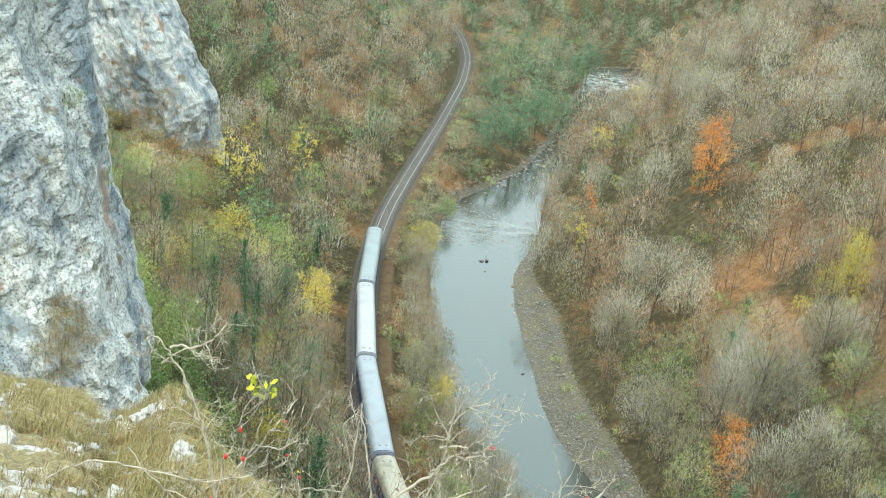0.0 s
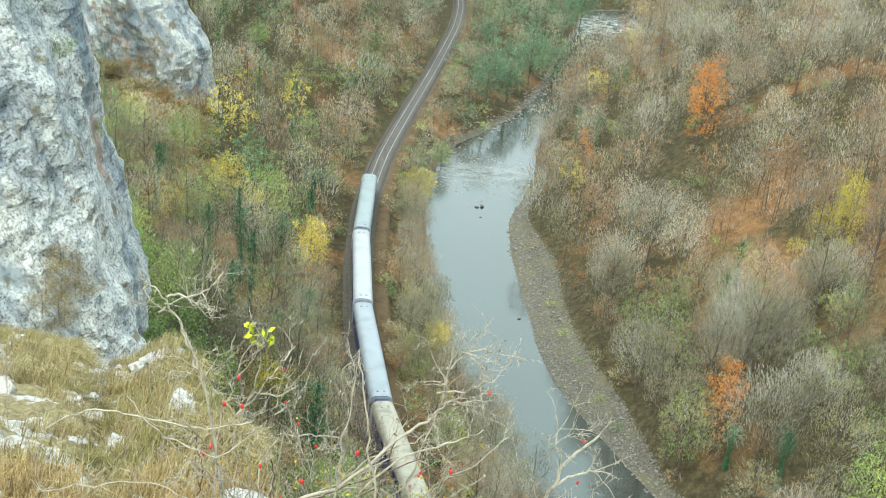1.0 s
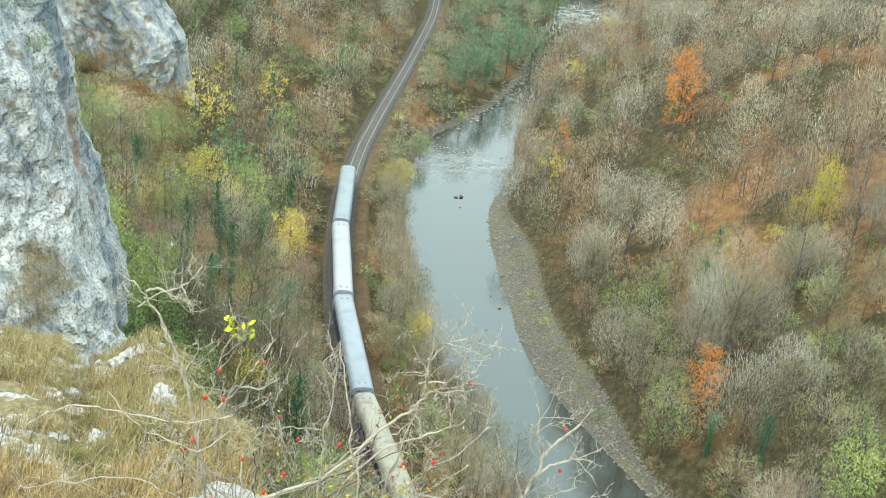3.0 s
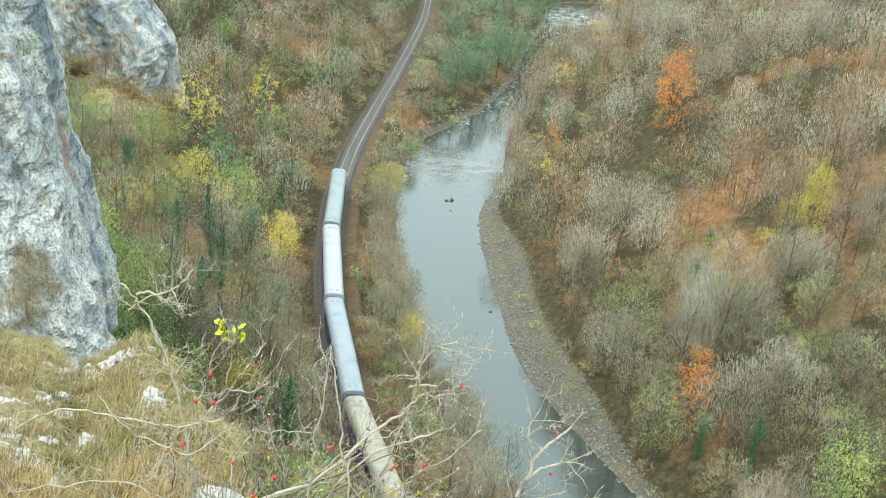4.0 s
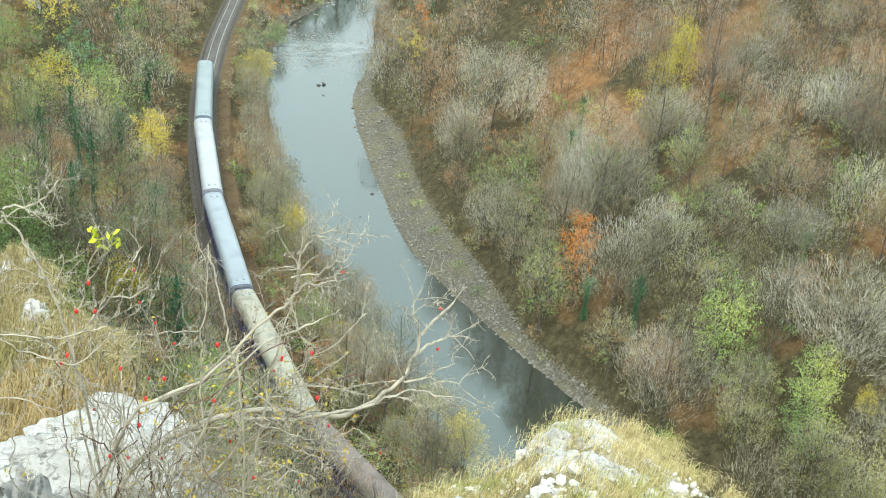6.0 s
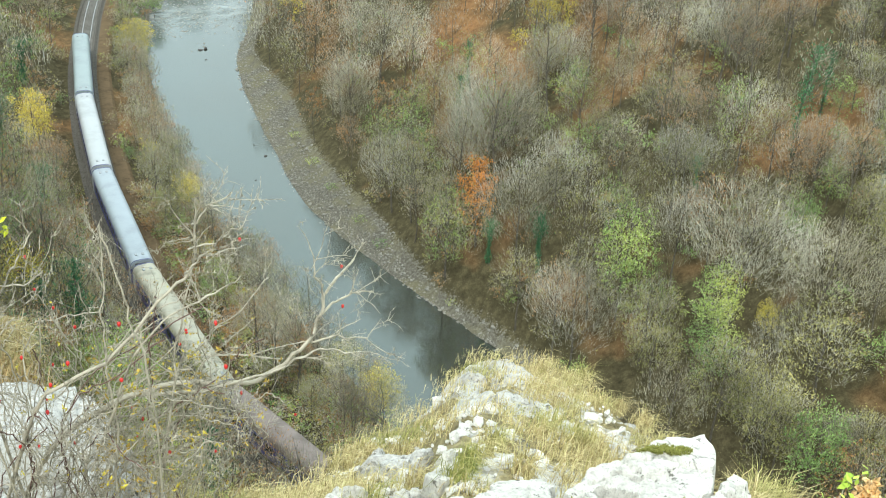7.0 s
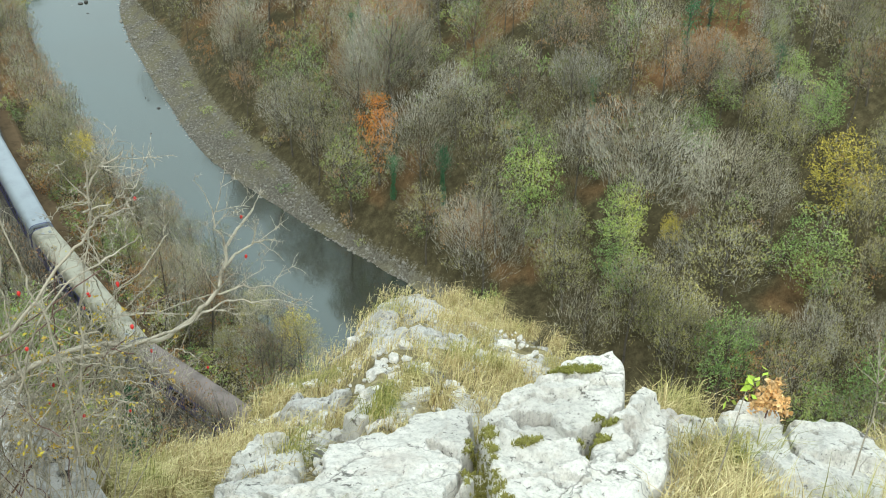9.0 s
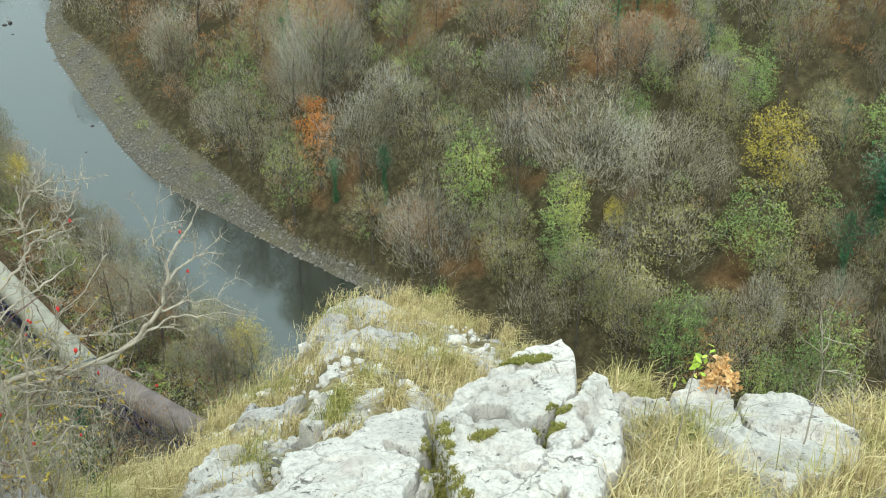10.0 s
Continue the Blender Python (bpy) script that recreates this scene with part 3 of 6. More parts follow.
# ---------------------------------------------------------------- the train
GLASS_DARK = plain_mat("dark_tinted_glass", (0.03, 0.04, 0.05), 0.12, 0.6, 0.1)
UNDER = plain_mat("sooty_underframe", (0.05, 0.048, 0.045), 0.8, 0.2, 0.3)
WHEEL = plain_mat("wheel_steel", (0.12, 0.10, 0.09), 0.5, 0.4, 0.3, 3.0, 0.5)
BLUE = plain_mat("deep_blue_paint", (0.035, 0.04, 0.22), 0.4, 0.5, 0.25)
WHITE_P = plain_mat("off_white_paint", (0.38, 0.39, 0.385), 0.45, 0.4, 0.3)
BAND = plain_mat("dark_blue_roof_band", (0.05, 0.06, 0.14), 0.5, 0.4, 0.3)
GREY_P = plain_mat("silver_grey_paint", (0.26, 0.28, 0.29), 0.45, 0.4, 0.3)
LAMP_L = plain_mat("headlamp_glass", (0.85, 0.85, 0.8), 0.2, 0.5, 0.1)
ROOFS = {
    "blue_grey": plain_mat("light_blue_grey_roof", (0.24, 0.29, 0.30), 0.5, 0.4, 0.14, 0.35),
    "white": plain_mat("white_roof", (0.36, 0.385, 0.40), 0.5, 0.4, 0.14, 0.35),
    "pale_blue": plain_mat("pale_blue_white_roof", (0.29, 0.335, 0.37), 0.5, 0.4, 0.14, 0.35),
    "cream": plain_mat("dirty_cream_roof", (0.36, 0.35, 0.28), 0.6, 0.3, 0.35, 0.5),
    "brown": plain_mat("dusty_brown_roof", (0.21, 0.175, 0.16), 0.7, 0.3, 0.3, 0.5),
}


def shell(name, profile, y0, y1, mats, smooth=True):
    """A closed body with the given cross-section."""
    bm = bmesh.new()
    rings = [[bm.verts.new((x, y, z)) for x, z in profile] for y in (y0, y1)]
    n = len(profile)
    for i in range(n):
        j = (i + 1) % n
        bm.faces.new((rings[0][i], rings[0][j], rings[1][j], rings[1][i]))
    bm.faces.new(rings[0][::-1])
    bm.faces.new(rings[1])
    bmesh.ops.recalc_face_normals(bm, faces=bm.faces)
    me = bpy.data.meshes.new(name)
    bm.to_mesh(me)
    bm.free()
    for m in mats:
        me.materials.append(m)
    if smooth:
        me.set_sharp_from_angle(angle=radians(35))
    return me


def box_mesh(name, size, mat, bevel=0.0):
    bm = bmesh.new()
    x, y, z = size
    box(bm, -x / 2, x / 2, -y / 2, y / 2, -z / 2, z / 2)
    if bevel:
        bmesh.ops.bevel(bm, geom=bm.edges[:], offset=bevel, segments=2, affect="EDGES", profile=0.5)
    me = bpy.data.meshes.new(name)
    bm.to_mesh(me)
    bm.free()
    me.materials.append(mat)
    return me


def disc_mesh(name, r, w, mat, sides=20):
    bm = bmesh.new()
    bmesh.ops.create_cone(bm, cap_ends=True, segments=sides, radius1=r, radius2=r * 0.96, depth=w, matrix=Matrix.Rotation(math.pi / 2, 4, "Y"))
    me = bpy.data.meshes.new(name)
    bm.to_mesh(me)
    bm.free()
    me.materials.append(mat)
    return me


WIN_ME = box_mesh("window", (0.05, 1.25, 0.85), GLASS_DARK, 0.01)
DOOR_ME = box_mesh("door", (0.05, 0.85, 2.1), WHITE_P, 0.015)
WHEEL_ME = disc_mesh("wheel", 0.46, 0.13, WHEEL)
BOGIE_ME = box_mesh("bogie", (2.3, 3.4, 0.42), UNDER, 0.05)
VENT_ME = box_mesh("roof_vent", (0.3, 0.45, 0.14), GREY_P, 0.03)
RUBBER_ME = box_mesh("gangway", (1.7, 0.3, 2.7), UNDER, 0.08)


def placed(name, me, parent, x, y, z, label=""):
    ob = part(name, me, parent, label)
    ob.matrix_basis = Matrix.Translation((x, y, z))
    return ob


def add_bogie(owner, y):
    b = placed("bogie", BOGIE_ME, owner, 0, y, 0.62)
    for dy in (-1.25, 1.25):
        for x in (-0.75, 0.75):
            placed("wheel", WHEEL_ME, b, x, dy, -0.16)


def roof_profile(half, z0, z1, n=11, flat=0.55):
    t = np.linspace(math.pi, 0, n)
    return [(half * math.copysign(abs(math.cos(a)) ** flat, math.cos(a)), z0 + (z1 - z0) * math.sin(a) ** 0.9) for a in t]


def coach(label, roof, side):
    """A 26.4 m passenger coach, heading along +y, resting on the rails."""
    ob = thing("passenger_coach", label, "railway coach", "coaches of the train")
    L = 12.85
    body = shell("body", [(-1.41, 1.0), (-1.41, 3.05), (1.41, 3.05), (1.41, 1.0)], -L, L, [side], False)
    part("body", body, ob)
    band = box_mesh("window_band", (2.84, 22.6, 1.0), BLUE)
    placed("window_band", band, ob, 0, 0, 2.35, "dark blue band round the windows")
    part("roof", shell("roof", roof_profile(1.41, 3.055, 4.02), -L, L, [ROOFS[roof]]), ob, "gently arched metal roof with dirt streaks")
    for k in range(11):
        y = -9.6 + 1.92 * k
        for x in (-1.42, 1.42):
            placed("window", WIN_ME, ob, x, y, 2.36)
    for y in (-12.1, 12.1):
        for x in (-1.41, 1.41):
            placed("door", DOOR_ME, ob, x, y, 2.1)
        placed("roof_end_band", shell("roof_end_band", roof_profile(1.42, 3.03, 4.03), -0.1, 0.1, [BAND]), ob, 0, math.copysign(L - 0.13, y), 0, "dark band across the roof's end")
    for y in (-11.4, 11.4):
        for x in (-0.4, 0.4):
            placed("roof_vent", VENT_ME, ob, x, y, 4.0)
    for x in (-0.95, 0.95):
        placed("roof_seam", box_mesh("roof_seam", (0.05, 25.2, 0.05), GREY_P), ob, x, 0, 3.78)
    for y in (-L - 0.12, L + 0.12):
        placed("gangway", RUBBER_ME, ob, 0, y, 2.35)
    placed("underframe_box", box_mesh("underframe_box", (2.2, 7.5, 0.55), UNDER, 0.05), ob, 0, 0, 0.72)
    for y in (-9.5, 9.5):
        add_bogie(ob, y)
    return ob


def locomotive():
    ob = thing("electric_locomotive", "blue and pale grey electric locomotive heading the train", "locomotive")
    L = 9.6
    part("body", shell("body", [(-1.45, 0.95), (-1.45, 2.9), (-1.2, 3.45), (1.2, 3.45), (1.45, 2.9), (1.45, 0.95)], -L + 1.4, L - 1.4, [GREY_P], False), ob)
    part("roof", shell("roof", roof_profile(1.22, 3.452, 3.85), -L + 1.6, L - 1.6, [WHITE_P]), ob, "pale roof dusted with soot")
    for s in (-1, 1):
        bm = bmesh.new()
        pts = [(-1.45, 0), (1.45, 0)]
        ring0 = [bm.verts.new((x, s * (L - 1.4), z)) for x, z in ((-1.45, 0.9), (1.45, 0.9), (1.45, 2.9), (1.2, 3.45), (-1.2, 3.45), (-1.45, 2.9))]
        ring1 = [bm.verts.new((x * 0.93, s * y, z)) for x, z, y in ((-1.45, 0.9, L - 0.1), (1.45, 0.9, L - 0.1), (1.45, 2.1, L), (1.2, 3.4, L - 0.75), (-1.2, 3.4, L - 0.75), (-1.45, 2.1, L))]
        for i in range(6):
            j = (i + 1) % 6
            bm.faces.new((ring0[i], ring0[j], ring1[j], ring1[i]))
        bm.faces.new(ring1)
        bmesh.ops.recalc_face_normals(bm, faces=bm.faces)
        part("cab", bm, ob, "deep blue driver's cab", BLUE)
        placed("windscreen", box_mesh("windscreen", (2.1, 0.06, 0.8), GLASS_DARK, 0.02), ob, 0, s * (L - 0.36), 2.75).rotation_euler[0] = s * radians(28)
        for x in (-0.95, 0.95):
            placed("headlight", disc_mesh("headlight", 0.13, 0.08, LAMP_L), ob, x, s * (L - 0.02), 1.45).rotation_euler[2] = math.pi / 2
        placed("buffer_beam", box_mesh("buffer_beam", (2.6, 0.2, 0.4), UNDER, 0.03), ob, 0, s * (L - 0.02), 0.85)
        base = placed("pantograph", box_mesh("pantograph", (1.5, 1.9, 0.1), UNDER, 0.02), ob, 0, s * 4.6, 3.95, "folded black pantograph")
        for x in (-0.5, 0.5):
            placed("pantograph_arm", box_mesh("pantograph_arm", (0.06, 1.8, 0.06), UNDER), base, x, 0, 0.12)
        placed("pantograph_bow", box_mesh("pantograph_bow", (1.7, 0.25, 0.06), UNDER), base, 0, s * 0.7, 0.2)
        for y in (s * 5.2,):
            add_bogie(ob, y)
    for k in range(4):
        placed("roof_hatch", box_mesh("roof_hatch", (1.5, 1.1, 0.14), GREY_P, 0.03), ob, 0, -2.6 + 1.7 * k, 3.9)
    return ob


def set_on_track(ob, s, pivot):
    a, b = LINE.at(s - pivot), LINE.at(s + pivot)
    m = (a + b) / 2
    d = b - a
    ob.matrix_basis = Matrix.Translation((m[0], m[1], 0)) @ Matrix.Rotation(math.atan2(d[1], d[0]) - math.pi / 2, 4, "Z")


TAIL = LINE.of_y(200.5)
for k, (words, roof) in enumerate((
        ("last coach of the train with a light blue-grey roof", "blue_grey"),
        ("white-roofed coach with a blue window band", "white"),
        ("coach with a pale blue-white roof and blue ends", "pale_blue"),
        ("coach with a dirty cream-coloured roof", "cream"),
        ("coach with a dusty brown roof behind the locomotive", "brown"))):
    # bodies wholly deep blue: blue livery plus the left side's shade put into colour
    set_on_track(coach(words, roof, BLUE), TAIL - 13.2 - 26.4 * k, 9.5)
set_on_track(locomotive(), TAIL - 132 - 10.0, 5.2)


# ---------------------------------------------------------------- trees
def tree_arrays(seed, height, spread, low, twigs, leaves, leaf, ivy=0, detail=1.0, upright=0.5):
    """Trunk with limbs, and a domed crown of twigs and leaves. Returns trunk (v, quads), twig (v, tris), leaf (v, quads)."""
    rng = np.random.default_rng(seed)
    leaves *= 2
    twigs = int(twigs * (1.8 if detail > 0.5 else 1.3))
    wood = Pile()
    n = 5
    zs = np.linspace(-0.6, height * 0.86, n)
    bend = np.cumsum(rng.normal(0, height * 0.013, (n, 2)), axis=0)
    trunk = np.column_stack([bend, zs])
    r0 = height * (0.0095 if detail > 0.5 else 0.007)
    wood.add(*tube_np(trunk, r0 * (1 - 0.88 * np.linspace(0, 1, n) ** 0.9) + 0.015, 5 if detail > 0.5 else 4))
    z0, z1 = low * height, height
    mid_z, half = z0 + 0.52 * (z1 - z0), 0.5 * (z1 - z0)

    def on_trunk(z):
        return np.stack([np.interp(z, zs, trunk[:, i]) for i in range(3)], -1)

    # lobes give the crown an uneven outline
    k = 9
    lobe = rng.normal(size=(k, 3))
    lobe[:, 2] = np.abs(lobe[:, 2]) * 0.9 - 0.25
    lobe /= np.linalg.norm(lobe, axis=1, keepdims=True)
    gain = rng.uniform(0.72, 1.15, k)

    def envelope(d):
        w = np.exp(6 * (d @ lobe.T - 1))
        return (w * gain).sum(1) / w.sum(1)

    for i in range(max(4, int(9 * detail))):
        d = lobe[i % k]
        tip = on_trunk(np.array(mid_z)) + d * [spread, spread, half] * gain[i % k] * 0.85
        c = on_trunk(np.array(max(low * height * 0.8, tip[2] - (0.5 + 0.5 * upright) * np.hypot(tip[0], tip[1]) - 0.8)))
        m = c * 0.45 + tip * 0.55 + [0, 0, -0.05 * spread]
        wood.add(*tube_np([c, m, tip], [r0 * 0.42, r0 * 0.24, 0.012], 3))
    # twigs fan outwards and up, most of them near the crown's skin
    d = rng.normal(size=(twigs, 3))
    d[:, 2] = d[:, 2] * 0.9 + 0.25
    d /= np.linalg.norm(d, axis=1, keepdims=True)
    rad = rng.uniform(0.12, 1.0, twigs) ** 0.5 * envelope(d)
    p = on_trunk(np.full(twigs, mid_z)) + d * rad[:, None] * [spread, spread, half]
    fan = p - on_trunk(np.maximum(p[:, 2] - spread * (0.8 + upright), 0.2))
    fan /= np.linalg.norm(fan, axis=1, keepdims=True) + 1e-6
    d = fan + rng.normal(0, 0.36, (twigs, 3)) + [0, 0, 0.15]
    d /= np.linalg.norm(d, axis=1, keepdims=True)
    ln = rng.uniform(0.10, 0.25, twigs)[:, None] * spread * 0.9
    p = p - d * ln * 0.75
    side = np.cross(d, rng.normal(size=(twigs, 3)))
    side /= np.linalg.norm(side, axis=1, keepdims=True) + 1e-6
    w = rng.uniform(0.007, 0.021, twigs)[:, None] / detail**1.02
    tv = np.stack([p - side * w, p + side * w, p + d * ln], 1).reshape(-1, 3)
    tf = np.arange(twigs * 3).reshape(-1, 3)
    # leaves in loose clumps round some of the twigs' ends
    hubs = rng.integers(0, twigs, max(6, leaves // 7))
    j = hubs[rng.integers(0, len(hubs), leaves)]
    c = p[j] + d[j] * ln[j] * rng.uniform(0.5, 1.05, (leaves, 1)) + rng.normal(0, 0.26, (leaves, 3)) * [1, 1, 0.8]
    if ivy:
        m = rng.random(leaves) < ivy
        f = rng.uniform(0.03, 0.92, leaves) ** 0.9
        tz = f * height * 0.9
        a = rng.uniform(0, 6.28, leaves)
        bulge = (0.35 + 0.7 * f) * (0.7 + 0.4 * np.sin(f * 9 + seed) + 0.45 * np.sin(f * 17 + 2 * a))
        rr = (rng.uniform(0.2, 1.0, leaves) * np.maximum(bulge, 0.15) * height * 0.095)[:, None]
        core = on_trunk(tz) + rr * np.stack([np.cos(a), np.sin(a), 0 * a], -1)
        c = np.where(m[:, None], core, c)
    u = rng.normal(size=(leaves, 3))
    u /= np.linalg.norm(u, axis=1, keepdims=True)
    v = np.cross(u, rng.normal(size=(leaves, 3)))
    v /= np.linalg.norm(v, axis=1, keepdims=True) + 1e-6
    sz = rng.uniform(0.6, 1.3, leaves)[:, None] * leaf
    lv = np.stack([c - u * sz, c - v * sz * 0.7, c + u * sz], 1).reshape(-1, 3)
    lf = np.arange(leaves * 3).reshape(-1, 3)
    return (wood.verts(), np.concatenate(wood.q)), (tv, tf), (lv, lf)


DARK_GREEN = foliage_mat("dark_green_leaves", (0.07, 0.15, 0.085), (0.11, 0.21, 0.125), (0.19, 0.28, 0.16))
BROWN_GREEN = foliage_mat("brown_green_leaves", (0.13, 0.10, 0.03), (0.21, 0.16, 0.05), (0.28, 0.23, 0.075), 0.5)

# kind: height, spread, first limb, twigs, leaves, leaf size, ivy, uprightness, twig material, leaf material, words
KINDS = {
    "bare": (12.5, 3.8, 0.28, 900, 130, 0.11, 0, 0.75, TWIG, OLIVE, "leafless grey-brown forest tree on the slope"),
    "broad": (12.5, 5.0, 0.18, 1700, 200, 0.10, 0, 0.6, TWIG, OLIVE, "broad bare tree with a pale grey crown"),
    "tall": (15, 3.5, 0.40, 820, 140, 0.11, 0, 0.85, TWIG_RED, RUST, "tall slender beech with a bare high crown"),
    "brown": (12.5, 3.6, 0.32, 800, 180, 0.11, 0, 0.75, TWIG_RED, RUST, "nearly bare tree with a few rust-brown leaves"),
    "olive": (11.5, 3.8, 0.20, 660, 360, 0.125, 0, 0.6, TWIG, OLIVE, "thin-crowned tree with olive autumn leaves"),
    "green": (11, 3.4, 0.14, 330, 640, 0.13, 0, 0.55, TWIG, GREEN, "tree with yellow-green autumn leaves"),
    "yellow": (10, 3.1, 0.12, 260, 640, 0.13, 0, 0.55, TWIG, YELLOW, "tree with bright yellow autumn leaves"),
    "rust": (12, 3.6, 0.22, 460, 460, 0.125, 0, 0.65, TWIG_RED, RUST, "beech with rust-brown leaves"),
    "orange": (12, 2.6, 0.08, 260, 640, 0.13, 0, 0.7, TWIG_RED, ORANGE, "slender tree with glowing orange leaves"),
    "ivy": (13, 2.8, 0.35, 380, 760, 0.15, 0.88, 0.7, TWIG, IVY, "bare tree whose trunk is clad in dark ivy"),
    "alder": (12, 3.4, 0.10, 220, 620, 0.16, 0, 0.6, TWIG, DARK_GREEN, "tree still in dense dark green leaf"),
    "thicket": (3.4, 2.3, 0.0, 260, 420, 0.10, 0, 0.6, TWIG_RED, BROWN_GREEN, "dense brown-green thicket"),
    "shrub": (3.6, 2.3, 0.0, 260, 70, 0.14, 0, 0.6, TWIG, OLIVE, "tangled bare shrub on the bank"),
    "bramble": (3.4, 2.2, 0.0, 230, 100, 0.14, 0, 0.6, TWIG_RED, RUST, "tangled rust-brown bramble shrub"),
    "bush": (3.4, 2.2, 0.0, 150, 170, 0.16, 0, 0.6, TWIG, GREEN, "low bush with yellow-green leaves"),
}
FOLIAGE = {}
for k, (kind, (h, sp, low, tw, lf, ls, ivy, upr, tm, lm, words)) in enumerate(KINDS.items()):
    FOLIAGE[kind] = [tree_arrays(100 * k + v, h * (0.92 + 0.1 * v), sp, low, tw, lf, ls, ivy, 1.0, upr) for v in range(3)]
    FOLIAGE[kind + "_far"] = [tree_arrays(100 * k + 50 + v, h * (0.95 + 0.1 * v), sp, low, int(tw * 0.45), int(lf * 0.40) + 10, ls * 1.4, ivy, 0.4, upr) for v in range(2)]

for k, kind in enumerate(("yellow", "green", "orange", "ivy", "rust", "olive", "broad", "alder")):
    h, sp, low, tw, lf, ls, ivy, upr, tm, lm, words = KINDS[kind]
    FOLIAGE[kind + "_full"] = [tree_arrays(900 + 10 * k + v, h, sp, low, int(tw * 1.4), int(lf * (1 if kind == "broad" else 2.3)), ls * 1.0, ivy, 1.0, upr) for v in range(2)]

TREE_PROTO = {}


def tree_proto(kind, v):
    """The first tree of a kind, with trunk and crown; later ones are copies."""
    tm, lm, words = KINDS[kind.split("_")[0]][8:]
    (wv, wf), (tv, tf), (lv, lq) = FOLIAGE[kind][v]
    bark = mesh_np("trunk", wv, wf, [BARK], True)
    crown = mesh_np("crown", np.concatenate([tv, lv]), [tf, lq + len(tv)], [tm, lm], False, np.r_[np.zeros(len(tf)), np.ones(len(lq))])
    low = kind in ("shrub", "bramble", "bush", "thicket")
    ob = thing("shrub" if low else "tree", words, "shrub" if low else "tree", "trees of the valley")
    part("trunk", bark, ob)
    part("crown", crown, ob)
    return ob


def plant(kind, v, x, y, scale, turn, tall=1.0, sink=0.2):
    z = float(ground_z(x, y)) - sink
    m = Matrix.Translation((x, y, z)) @ Matrix.Rotation(turn, 4, "Z") @ Matrix.Diagonal((scale, scale, scale * tall, 1))
    if (kind, v) not in TREE_PROTO:
        TREE_PROTO[kind, v] = ob = tree_proto(kind, v)
        ob.matrix_basis = m
        return ob
    src = TREE_PROTO[kind, v]
    keep = src.matrix_basis.copy()
    src.matrix_basis = Matrix.Identity(4)
    ob = copy_thing(src, m)
    src.matrix_basis = keep
    return ob


WOODS = {}


def plant_far(kind, v, x, y, scale, turn, tall, far):
    """A tree joined into the woodland of its kind."""
    sets = FOLIAGE[kind + "_far"] if far else FOLIAGE[kind]
    a, b, c = sets[v % len(sets)]
    z = float(ground_z(x, y)) - 0.2
    co, sn = math.cos(turn) * scale, math.sin(turn) * scale
    R = np.array([[co, -sn, 0], [sn, co, 0], [0, 0, scale * tall]])
    w = WOODS.setdefault(kind, (Pile(), Pile(), Pile()))
    for pile, (vv, ff) in zip(w, (a, b, c)):
        pile.add(vv @ R.T + [x, y, z], ff)


